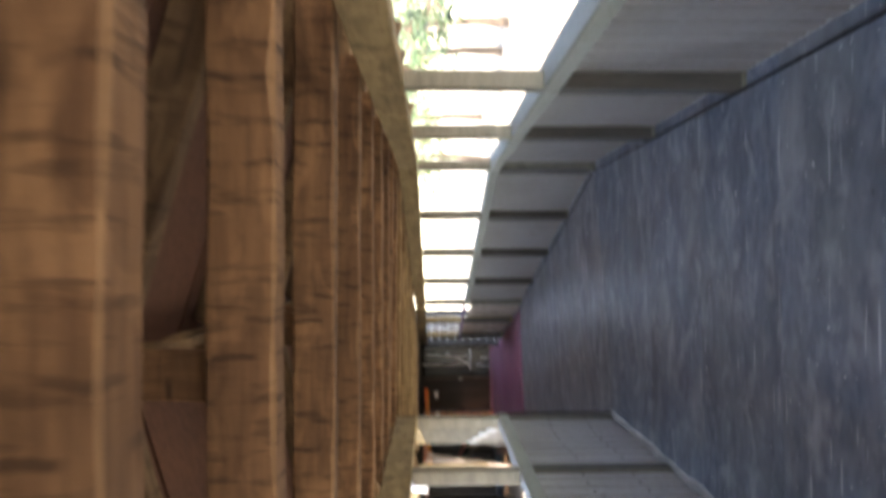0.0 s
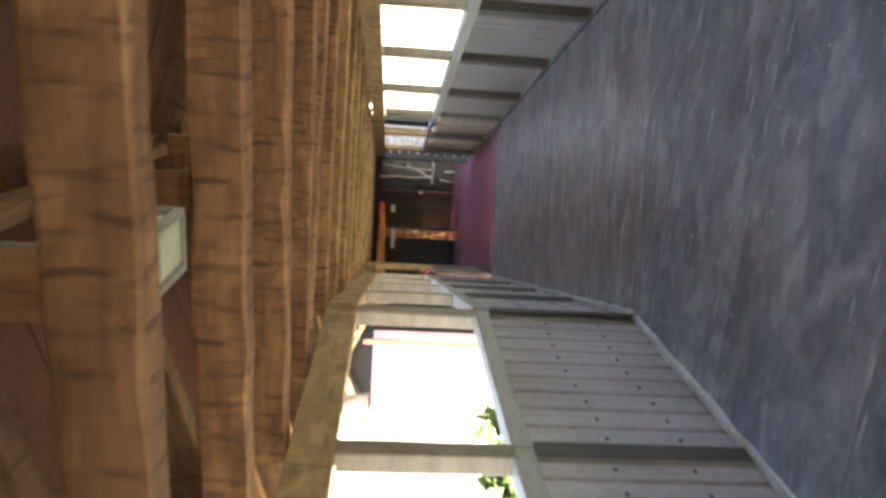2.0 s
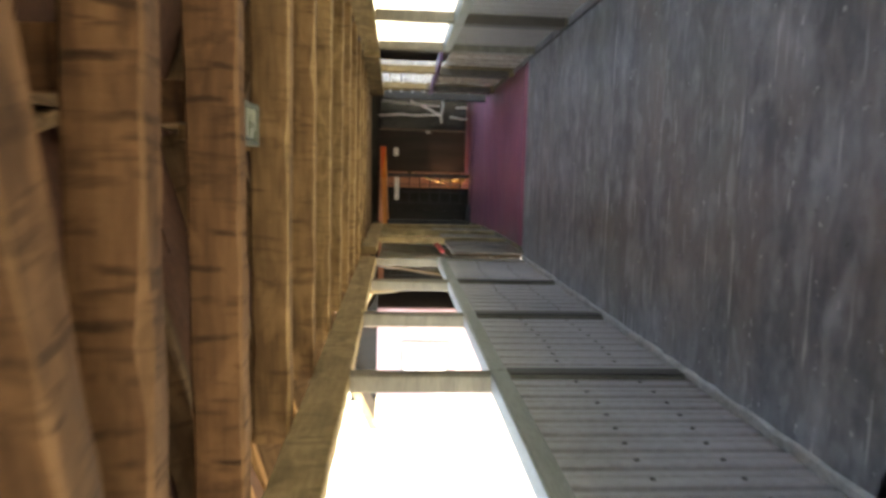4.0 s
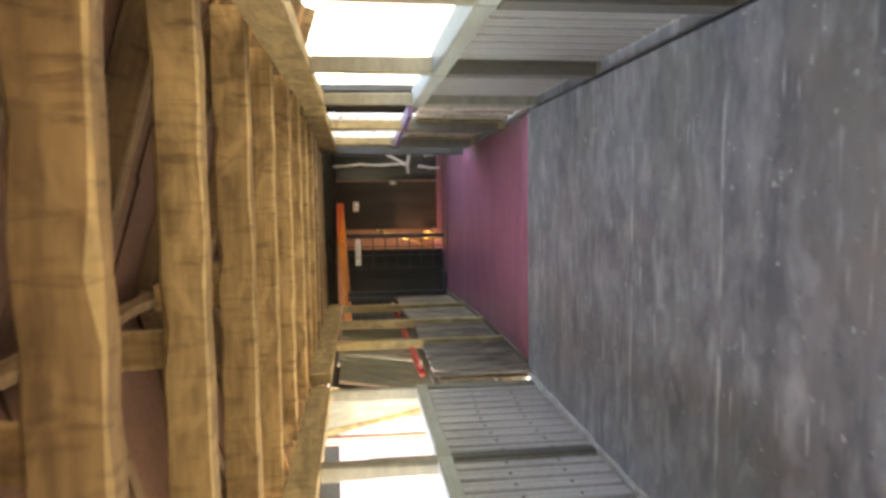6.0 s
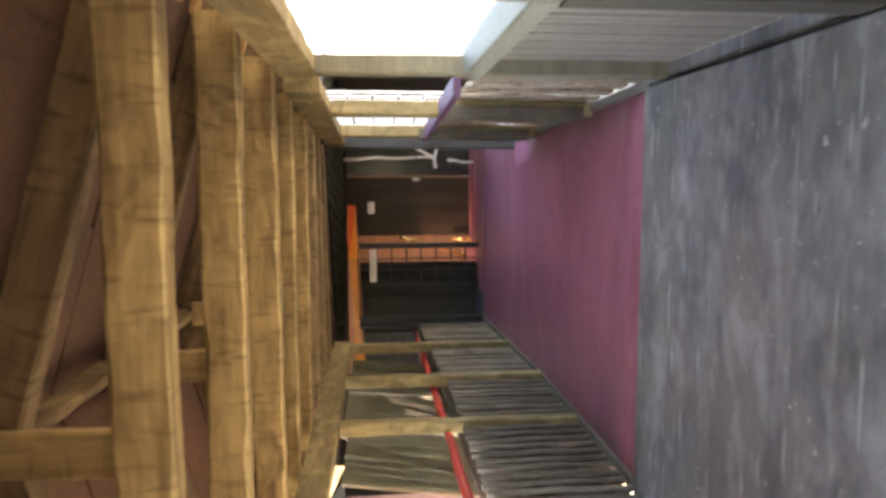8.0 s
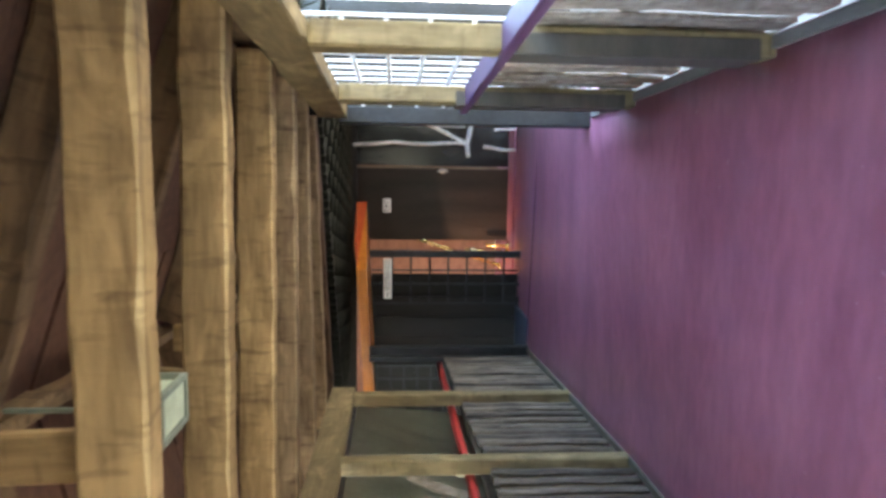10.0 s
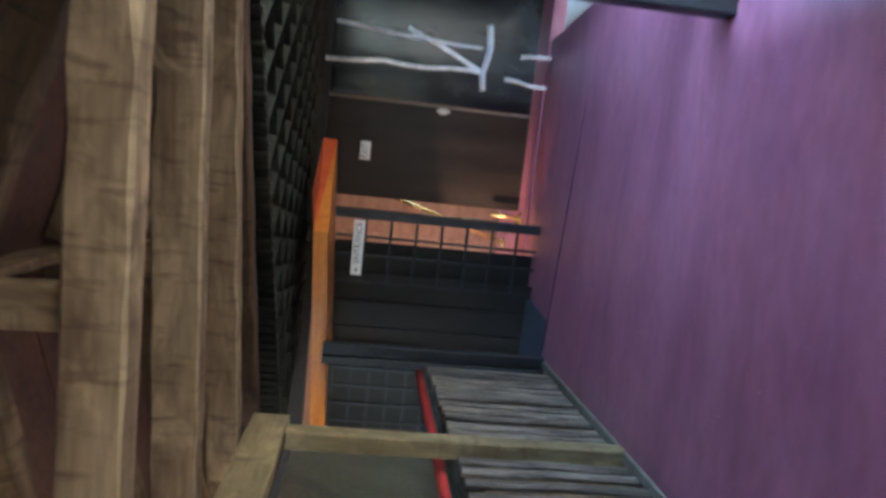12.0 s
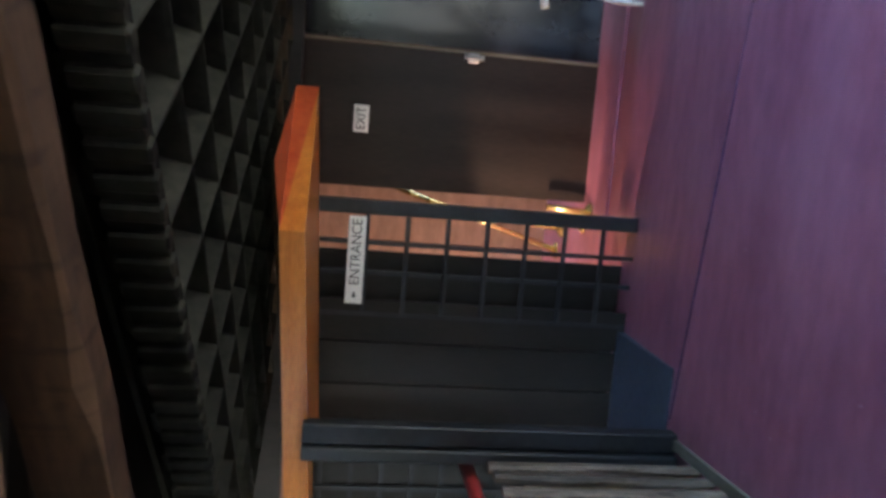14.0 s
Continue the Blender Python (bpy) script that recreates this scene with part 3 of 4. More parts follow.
bm = bmesh.new()
bmesh.ops.create_cone(bm, cap_ends=True, segments=8, radius1=0.013, radius2=0.008, depth=0.006)
SCREW = bpy.data.meshes.new("screw")
bm.to_mesh(SCREW)
bm.free()
SCREW.materials.append(M_DARKBROWN)


def wall_bay(frame_m, x, side, y0, y1, floor_z=0.0, zb=0.05, rail=True):
    """One low bay: corrugated sheet behind the posts and a rail over it. side: -1 left, 1 right; x: the posts' inner face."""
    bay = thing("parapet_bay", frame_m @ pose(x, y0, floor_z), "grey corrugated sheet parapet between walkway posts", "parapet", "corrugated parapet bays")
    L = y1 - y0
    pitch = 0.16
    bm = corrugated(L - 0.07, RAIL_Z - zb + 0.02, pitch)
    if side < 0:
        fit_m = Matrix.Translation((-0.06, 0.055, zb))
    else:
        fit_m = Matrix.Translation((0.122, L - 0.015, zb)) @ Matrix.Rotation(math.pi, 4, "Z")
    bmesh.ops.transform(bm, matrix=fit_m, verts=bm.verts)
    part("corrugated_sheet", bm, M_SHEET_PALE if side > 0 else M_SHEET, bay, "grey corrugated metal sheet with rusty spots")
    xs = sorted((side * -0.015, side * (0.15 if side > 0 else 0.1)))
    part("top_rail", boxed(xs[0], xs[1], 0.003, L - 0.003, RAIL_Z + 0.004, RAIL_Z + 0.1, bevel=0.008), M_RAIL, bay, "flat grey painted top rail")
    # Dark boards added over the post foot: shade below the rail put into colour.
    if side < 0:
        part("stile", boxed(0.003, 0.014, -0.055, 0.05, 0.03, RAIL_Z, bevel=0.003), M_DARKBROWN, bay, "dark brown strip on the post, standing for shade under the rail")
    else:
        part("stile", boxed(-0.014, 0.075, -0.068, 0.068, 0.03, RAIL_Z, bevel=0.003), M_DARKBROWN, bay, "dark brown box round the post foot, standing for shade")
    if side < 0:
        n = int((L - 0.07) / pitch)
        for z in (0.3, 0.65):
            for k in range(n):
                ob = new("screw", SCREW)
                ob.parent = bay
                ob.matrix_local = pose(-0.017, 0.055 + (L - 0.07) * (k + 0.5) / n, z + 0.02 * math.sin(7 * k + y0), 0, 90, 0)
    xs = (0.151, 0.171) if side > 0 else (-0.154, -0.134)
    for z in (0.27, 0.62):
        part("mid_rail", boxed(xs[0], xs[1], 0.003, L - 0.003, z, z + 0.06), M_DARKBROWN, bay)
    return bay


def post(frame_m, x, side, y, top, mat, seed, floor_z=0.0, w=0.12, label="grey painted timber post holding the roof"):
    ob = mesh_object("post", timber(top - floor_z - 0.004, w, 0.1, seed, 0.003, 0.008, 0.5), mat)
    xs = x + (0.0 if side > 0 else -0.1)
    m = Matrix(((0, 0, 1, 0), (0, 1, 0, 0), (1, 0, 0, 0), (0, 0, 0, 1)))
    ob.matrix_world = frame_m @ pose(xs, y, floor_z) @ m
    return tagged(ob, label, "post", "posts along the walkway")


LEFT_A = [-9.98, -8.34, -6.7, -5.2, -3.56, -1.96, -0.362]
RIGHT_A = [-9.3, -7.7, -6.1, -4.62, -3.1, -1.58, 0.362]
for ys, side in ((LEFT_A, -1), (RIGHT_A, 1)):
    for i, y in enumerate(ys):
        post(FA, side * HA, side, y, PLATE_Z, M_POST, 300 + i + side)
    for a, b in zip(ys, ys[1:]):
        wall_bay(FA, side * HA, side, a, b, zb=-0.06 if side < 0 else 0.001)
    plate(at(FA, side * (HA + 0.05), -10.5, PLATE_Z), at(FA, side * (HA + 0.05), ys[-1] - 0.02 * side, PLATE_Z), 310 + side)
LEFT_B = [8.22, 9.74, 11.32, 13.01]
RIGHT_B = [8.135, 9.73, 11.394, 13.0]
for ys, side, first in ((LEFT_B, -1, 6.66), (RIGHT_B, 1, 6.67)):
    for i, y in enumerate(ys):
        post(FB, side * HB, side, y, PLATE_Z, M_POST, 330 + i + side)
    for a, b in zip([first] + ys, ys):
        wall_bay(FB, side * HB, side, a, b, zb=-0.06 if side < 0 else 0.001)
    plate(at(FB, side * (HB + 0.05), 6.68, PLATE_Z), at(FB, side * (HB + 0.05), 13.1, PLATE_Z), 340 + side)

# mortar sills at the floor's left edges
for m, x, y0, y1, tag in ((FA, -HA, -10.4, -0.36, 1), (FB, -HB, 6.68, 13.2, 2)):
    ob = mesh_object("trim", timber(y1 - y0, 0.055, 0.03, 70 + tag, 0.006, 0.008, 0.12), M_KERB)
    ob.matrix_world = m @ pose(x + 0.01, y0, -0.004, 0, 0, 90)
    tagged(ob, "pale crumbling mortar strip along the floor edge", "sill", kind="structure")

for m, x, y0, y1 in ((FA, HA, -10.4, 0.36), (FB, HB, 6.68, 13.2)):
    # Added pale ledge: daylight in the gaps below the sheets, put into its colour.
    ob = mesh_object("trim", boxed(x + 0.082, x + 0.17, y0, y1, -0.09, -0.002), M_KERB)
    ob.matrix_world = m
    tagged(ob, "pale ledge added as daylight in the gaps under the sheets", "sill", kind="structure")
    ob = mesh_object("trim", boxed(x - 0.016, x - 0.002, y0, y1, -0.01, 0.012, bevel=0.002), M_BLACK)
    ob.matrix_world = m
    tagged(ob, "thin dark edging strip along the floor", "trim", kind="structure")

# ---- last stretch ----
# Board added to close the gap where sky shows above the plate.
fas = mesh_object("fascia_board", timber(4.0, 0.025, 0.17, 640, 0.003, 0.004), M_RAFTER)
fas.matrix_world = FC @ pose(HC + 0.125, 0.05, 2.075, 0, 0, 90)
tagged(fas, "brown board added along the roof edge to shut out the sky", "board")
RIGHT_C = [0.97, 2.35]
for i, y in enumerate(RIGHT_C):
    pt = post(FC, HC, 1, y, PLATE_Z, M_PLATE, 400 + i, ramp(y + 13.15, 1) - 0.01, 0.14, "yellowish sawn timber post")
    # Added dark sleeve: the post's shaded part below the rail, put into colour.
    part("casing", boxed(0.08, RAIL_Z + 0.08, -0.084, 0.084, -0.014, 0.07, bevel=0.003), M_DARKBROWN, pt, "dark brown sleeve on the post foot, standing for shade")
LEFT_C = [14.42, 15.62, 16.96]
for i, y in enumerate(LEFT_C):
    post(pose(0, 0, 0), left_edge(y), -1, y, PLATE_Z, M_PLATE, 410 + i, ramp(y) - 0.01, 0.10, "yellowish sawn timber post")
plate(at(FC, HC + 0.05, 0.0, PLATE_Z), at(FC, HC + 0.05, 3.05, PLATE_Z), 420)
plate((0.075, 13.11, PLATE_Z), (0.045, 17.12, PLATE_Z), 421)


def picket_fence(frame_m, x, y0, y1, pitch, width, height, mat, name, label, seed, zf=0.05, thick=0.02, side=0):
    fence = thing(name, frame_m @ pose(x, 0, 0), label, "fence")
    rnd = random.Random(seed)
    y = y0
    meshes = [timber(height, width, thick, seed + k, 0.004, min(0.014, thick * 0.3), 0.2) for k in range(4)]
    datas = []
    for bm in meshes:
        me = bpy.data.meshes.new("slat")
        bm.to_mesh(me)
        bm.free()
        me.materials.append(mat)
        datas.append(me)
    up = Matrix(((0, 0, 1, 0), (0, 1, 0, 0), (1, 0, 0, 0), (0, 0, 0, 1)))
    k = 0
    while y < y1:
        k += 1
        ob = new("slat", datas[rnd.randrange(4)])
        ob.parent = fence
        ob.matrix_local = pose(rnd.uniform(-0.006, 0.006) + (0.02 * (k % 2) if side else left_edge(y + 13.15) - 0.085 - 1.25 + 0.0489 * y - x), y, ramp(y + 13.15, side) + zf + rnd.uniform(-0.01, 0.01), rnd.uniform(-0.6, 0.6), 0, 0) @ up
        y += pitch * rnd.uniform(0.92, 1.08)
    return fence


fr = picket_fence(FC, HC + 0.11, 0.02, 2.60, 0.118, 0.128, 0.97, M_GREYPLANK, "plank_parapet", "weathered grey-brown plank parapet beside the magenta floor", 500, -0.01, side=1)
part("fence_rail", boxed(-0.012, 0.025, 0.0, 2.7, 0.55, 0.63, bevel=0.004, m=pose(0.05, 0, 0.06)), M_GREYPLANK, fr)
cap = mesh_object("top_rail", boxed(HC - 0.02, HC + 0.11, 0.0, 2.62, 1.08, 1.125, bevel=0.008), M_PURPLE)
cap.matrix_world = FC
tagged(cap, "purple painted top rail on the plank parapet", "rail")
fl = picket_fence(FC, -HC - 0.02, 0.05, 5.4, 0.12, 0.054, 0.94, M_SLAT, "slat_parapet", "weathered split slat parapet with gaps of light", 520, -0.02, 0.036)
# Added boards behind the slats: the dark shade in the gaps put into colour.
for k in range(11):
    y = 0.03 + 0.49 * k
    x = left_edge(y + 13.4) - 0.125 - 1.25 + 0.0489 * (y + 0.24) + HC + 0.02
    part("backing_board", boxed(x - 0.008, x, y, y + 0.486, 0.0, 0.86, bevel=0.002), M_RAFTER, fl, "dark brown board added as the shade behind the slats")
part("fence_rail", boxed(-0.045, -0.012, 0.0, 5.3, 0.25, 0.31, bevel=0.004, m=pose(-0.06, 0, 0)), M_SLAT, fl)
part("fence_rail", boxed(-0.045, -0.012, 0.0, 5.3, 0.85, 0.91, bevel=0.004, m=pose(-0.07, 0, 0)), M_SLAT, fl)
bm = bmesh.new()
tube(bm, [(-HC + 0.015, 0.06 + 5.68 * k / 12, 1.03 + 0.004 * math.sin(k * 1.9)) for k in range(13)], 0.032, 12)
hr = mesh_object("handrail", bm, M_RED, True)
hr.matrix_world = FC
tagged(hr, "round red painted handrail along the slats", "handrail")
bm = sheet_from([[(left_edge(y) - 0.05, y, ramp(y) + 0.02), (left_edge(y), y, ramp(y) + 0.02)] for y in [13.28 + 5.32 * k / 14 for k in range(15)]], 0.05)
tagged(mesh_object("trim", bm, M_POST), "grey edging strip beside the magenta floor", "trim", kind="structure")
bm = sheet_from([[(HC + 0.035, y, ramp(y + 13.15, 1) + 0.022), (HC + 0.085, y, ramp(y + 13.15, 1) + 0.022)] for y in [0.0 + 3.05 * k / 8 for k in range(9)]], 0.05)
ob = mesh_object("trim", bm, M_RAIL)
ob.matrix_world = FC
tagged(ob, "grey edging strip beside the magenta floor", "trim", kind="structure")

bm = sheet_from([[(x, 18.66 - 0.14 * (x - 0.2), ramp(18.66 - 0.14 * (x - 0.2)) + 0.009), (x + 0.001, 18.6625 - 0.14 * (x - 0.2), ramp(18.66 - 0.14 * (x - 0.2)) + 0.009)] for x in (0.1, 0.5, 0.9, 1.3, 1.7, 2.1, 2.5)], 0.02)
tagged(mesh_object("trim", bm, M_PURPLE), "thin dark seam across the magenta floor", "trim", kind="structure")

# black post and mesh fence
bp = mesh_object("black_post", boxed(-0.06, 0.06, -0.05, 0.05, 0.0, 1.9, bevel=0.008), M_BLACK)
bp.matrix_world = pose(2.315, 16.37, ramp(16.37) - 0.01, 0, 0, TURN_C)
tagged(bp, "square black painted post at the walkway side", "post")
mesh = thing("mesh_fence", FC @ pose(HC + 0.2, 1.25, 0.24), "white welded wire mesh fence outside the rail", "fence")
for k in range(10):
    bm = bmesh.new()
    tube(bm, [(0, 0, 0.19 * k), (0, 1.95, 0.19 * k)], 0.012, 6)
    part("wire", bm, M_WHITE, mesh)
for k in range(11):
    bm = bmesh.new()
    tube(bm, [(0.012, 0.19 * k, -0.1), (0.012, 0.19 * k, 1.75)], 0.009, 6)
    part("wire", bm, M_WHITE, mesh)

for k in range(10):
    bm = bmesh.new()
    tube(bm, [(-0.13, 1.96, 0.19 * k), (0.0, 1.96, 0.19 * k)], 0.012, 6)
    part("wire", bm, M_WHITE, mesh)
pn = thing("dark_panel", pose(2.38, 16.62, -0.25), "upright black board standing behind the wire mesh", "panel")
for k in range(3):
    part("board", boxed(0.145 * k, 0.145 * k + 0.14, 0.0, 0.022, 0.0, 2.35, bevel=0.003), M_CHAR, pn)
part("batten", boxed(0.0, 0.43, 0.0225, 0.05, 1.2, 1.27), M_CHAR, pn)

# ---- the dark end ----


CRATE = pose(2.41, 16.35, 0, 0, 0, 144.5)


def crate_ceiling():
    """A hanging grid of deep square cells set askew, closed above; x runs left along its front, y back towards the walkway."""
    bm = bmesh.new()
    z, p, h = 2.06, 0.25, 0.17
    q = ((-1, -1), (1, -1), (1, 1), (-1, 1))
    for i in range(-2, 16):
        for j in range(15):
            cx, cy = (i + 0.5) * p, -0.05 - (j + 0.5) * p
            w = CRATE @ Vector((cx, cy, 0))
            if w.y > 19.72 or w.x > 3.15 or w.x < -1.6:
                continue
            rings = []
            for rx, ra, rb, zz in ((0.5, 0.5, 0.5, z), (0.475, 0.475, 0.475, z - 0.004), (0.45, 0.46, 0.46, z + 0.012), (0.2, 0.38, 0.44, z + h)):
                rings.append([bm.verts.new((cx + sx * rx * p, cy + (ra if sy < 0 else rb) * sy * p, zz)) for sx, sy in q])
            for a, b in zip(rings, rings[1:]):
                for e in range(4):
                    f = (e + 1) % 4
                    bm.faces.new((a[e], a[f], b[f], b[e]))
            bm.faces.new(rings[-1])
            box(bm, cx - p / 2, cx + p / 2, cy - p / 2, cy + p / 2, z + h + 0.01, z + h + 0.03)
    for i in range(48):
        x = -0.3 + 0.085 * i
        box(bm, x, x + 0.05, -0.048, 0.0, z - 0.012, z + 0.13, 0.008)
        box(bm, x + 0.052, x + 0.083, -0.048, -0.02, z - 0.002, z + 0.13)
    return bm


crate = mesh_object("ceiling_crate", crate_ceiling(), M_CRATE)
crate.matrix_world = CRATE
tagged(crate, "black egg-crate ceiling panels with deep square cells", "ceiling", kind="structure")

plk = thing("lintel_plank", pose(0, 0, 0), "varnished orange wooden plank with a red end over the gate", "plank")


def plank_point(x, y, z):
    return (x, y, z - 0.055 * (1.54 - x))


BOT, TOP = 1.858, 1.975
A, B = plank_point(1.556, 19.378, TOP), plank_point(1.556, 19.378, BOT)
C, D, CB = plank_point(0.90, 18.525, TOP - 0.012), plank_point(1.18, 18.48, TOP), plank_point(0.90, 18.525, BOT)
ET, EB = plank_point(-0.8, 18.75, TOP), plank_point(-0.8, 18.75, BOT)
FT, FB_ = plank_point(-0.8, 19.378, TOP), plank_point(-0.8, 19.378, BOT)
bm = bmesh.new()
vs = {k: bm.verts.new(p) for k, p in (("A", A), ("B", B), ("C", C), ("D", D), ("c", CB), ("E", ET), ("e", EB), ("F", FT), ("f", FB_))}
for f in ("DCEFA", "Bfec", "CceE", "EefF", "FfBA", "CBc", "ADC", "ACB"):
    bm.faces.new([vs[k] for k in f])
bmesh.ops.recalc_face_normals(bm, faces=bm.faces)
part("board", bm, M_ORANGE, plk)
bm = bmesh.new()
lo, hi = ([bm.verts.new((p[0] + o * 0.8, p[1] - o * 0.5, p[2] - o * 0.35)) for p in (A, D, C, B)] for o in (0.003, 0.008))
bm.faces.new((hi[0], hi[1], hi[2]))
bm.faces.new((hi[0], hi[2], hi[3]))
bm.faces.new((lo[2], lo[1], lo[0]))
bm.faces.new((lo[3], lo[2], lo[0]))
for k in range(4):
    bm.faces.new((lo[k], lo[(k + 1) % 4], hi[(k + 1) % 4], hi[k]))
bmesh.ops.recalc_face_normals(bm, faces=bm.faces)
part("end_face", bm, M_REDEND, plk, "red stained cut end")

gate = thing("lattice_gate", pose(0, 19.42, 0.04), "black slatted gate with an open lattice, standing closed", "gate")
part("stile", boxed(0.92, 1.0, -0.03, 0.03, 0.0, 1.8, bevel=0.004), M_BLACK, gate)
for x in (0.765, 0.60, 0.37):
    part("bar", boxed(x - 0.012, x + 0.012, -0.012, 0.012, 0.0, 1.78), M_BLACK, gate)
for k in range(7):
    z = 0.19 + 0.22 * k
    part("rung", boxed(0.38, 0.92, -0.024, -0.013, z, z + 0.026, bevel=0.003), M_BLACK, gate)
# Added dark sheet standing for the gloom behind this side of the lattice.
part("backing", boxed(-0.5, 0.70, 0.16, 0.18, 0.0, 1.8), M_CHAR, gate)
for k in range(3):
    x = 0.25 - 0.24 * k
    part("board", boxed(x - 0.03, x + 0.2, -0.01, 0.012, 0.0, 1.78, bevel=0.003), M_CHAR, gate)

gp = thing("gate_post", pose(0.0, 18.6, ramp(18.6) - 0.01), "dark grey painted double post beside the gate", "post")
part("post_face", boxed(-0.03, 0.06, -0.02, 0.06, 0.0, 1.72, bevel=0.006), M_BLACK, gp)
part("post_back", boxed(-0.1, -0.04, -0.04, 0.04, 0.0, 1.72, bevel=0.006), M_BLACK, gp)

wallf = boxed(1.03, 1.96, 20.34, 20.42, 0.045, 2.3, bevel=0.004)
door = thing("exit_door", pose(0, 0, 0), "dark brown exit door panel, closed", "door")
part("panel", wallf, M_DOOR, door)
part("edge_strip", boxed(1.962, 1.976, 20.32, 20.42, 0.06, 2.3), M_POST, door, "thin pale metal edge")
lt = bmesh.new()
tube(lt, [(1.93, 20.28, 0.86), (1.93, 20.28, 0.99)], 0.016, 8)
box(lt, 1.90, 1.96, 20.29, 20.34, 0.89, 0.96, 0.004)
part("latch", lt, M_STEEL, door, "small shiny metal latch")
tagged(mesh_object("wall_end", boxed(1.99, 3.4, 20.36, 20.48, 0.0, 2.6), M_GLOSS), "glossy black end wall panel", "wall", kind="structure")
tagged(mesh_object("wall_end_right", boxed(3.3, 3.4, 17.6, 20.36, 0.0, 2.6), M_BLACK), "black side wall", "wall", kind="structure")
wall_back = tagged(mesh_object("wall_back", boxed(-3.2, 3.2, 21.3, 21.45, 0.0, 2.6), M_WARM), "reddish boarded wall lit beyond the gate", "wall", kind="structure")
tagged(mesh_object("wall_entry", boxed(-3.2, -3.05, 18.7, 22.6, -0.2, 2.6), M_CHAR), "dark wall of the entrance passage", "wall", kind="structure")
tagged(mesh_object("ceiling_back", boxed(-3.3, 3.5, 17.15, 22.8, 2.32, 2.42), M_CHAR), "dark ceiling beyond the gate", "ceiling", kind="structure")
tagged(mesh_object("wall_lintel", boxed(-3.2, 3.4, 19.9, 19.96, 2.0, 2.32), M_CHAR), "dark board above the gate", "wall", kind="structure")


def sign(name, text, x0, x1, y, z0, z1, label, arrow=False):
    s = thing(name, pose((x0 + x1) / 2, y, (z0 + z1) / 2), label, "sign")
    w, h = x1 - x0, z1 - z0
    part("plate", boxed(-w / 2, w / 2, -0.004, 0.004, -h / 2, h / 2, bevel=0.002), M_SIGN, s)
    cu = bpy.data.curves.new("lettering", "FONT")
    cu.body = text
    cu.align_x, cu.align_y = "CENTER", "CENTER"
    cu.size = h * 0.85
    cu.extrude = 0.0006
    tmp = bpy.data.objects.new("tmp", cu)
    me = bpy.data.meshes.new_from_object(tmp)
    bpy.data.objects.remove(tmp)
    me.materials.append(M_INK)
    wid = max(v.co.x for v in me.vertices) - min(v.co.x for v in me.vertices)
    room = w * (0.74 if arrow else 0.8)
    k = min(1.0, room / wid)
    for v in me.vertices:
        v.co.x = v.co.x * k + (w * 0.09 if arrow else 0)
    ob = new("lettering", me)
    ob.parent = s
    ob.matrix_local = pose(0, -0.0055, 0, 90, 0, 0)
    if arrow:
        bm = bmesh.new()
        ax, aw = -w * 0.44, h * 0.2
        box(bm, ax + aw * 0.6, ax + aw * 2, -0.0062, -0.0048, -h * 0.06, h * 0.06)
        v = [bm.verts.new(p) for p in ((ax, -0.006, 0), (ax + aw, -0.006, aw * 0.9), (ax + aw, -0.006, -aw * 0.9))]
        bm.faces.new(v)
        part("arrow", bm, M_INK, s)
    return s


sign("entrance_sign", "ENTRANCE", 0.433, 0.908, 19.372, 1.568, 1.66, "white entrance sign with black letters and a leftward arrow", True)
sign("exit_sign", "EXIT", 1.387, 1.565, 20.33, 1.59, 1.69, "small white exit sign with black letters on the door")

# whitewashed branches before the end wall
br = thing("branch_lattice", pose(0, 19.5, 0), "whitewashed crooked branches nailed together", "branch")
for pts, r in (([(2.22, 0, 2.02), (2.26, 0.03, 1.54), (2.24, 0.02, 1.15), (2.26, 0, 0.8), (2.24, 0.01, 0.7)], 0.02),
               ([(2.53, 0, 1.95), (2.50, 0.02, 1.65), (2.47, 0.0, 1.2), (2.45, 0, 0.72)], 0.018),
               ([(2.55, 0.05, 1.36), (2.45, 0.04, 1.1), (2.30, 0.03, 0.8), (2.24, 0.02, 0.68)], 0.024),
               ([(2.64, -0.02, 0.68), (2.45, -0.03, 0.66), (2.25, -0.02, 0.70), (2.10, -0.02, 0.68)], 0.03),
               ([(2.22, 0.01, 0.50), (2.19, 0, 0.3), (2.19, 0, 0.12)], 0.02),
               ([(2.42, 0.01, 0.38), (2.43, 0, 0.25), (2.44, 0, 0.12)], 0.02)):
    bm = bmesh.new()
    fine = []
    for a, b in zip(pts, pts[1:]):
        for u in (0, 0.5):
            fine.append(tuple(a[i] + (b[i] - a[i]) * u + (0.008 * math.sin(40 * a[2] + i * 2) if u else 0) for i in range(3)))
    tube(bm, fine + [pts[-1]], r, 8, 0.8)
    part("stick", bm, M_STICK, br, smooth=True)

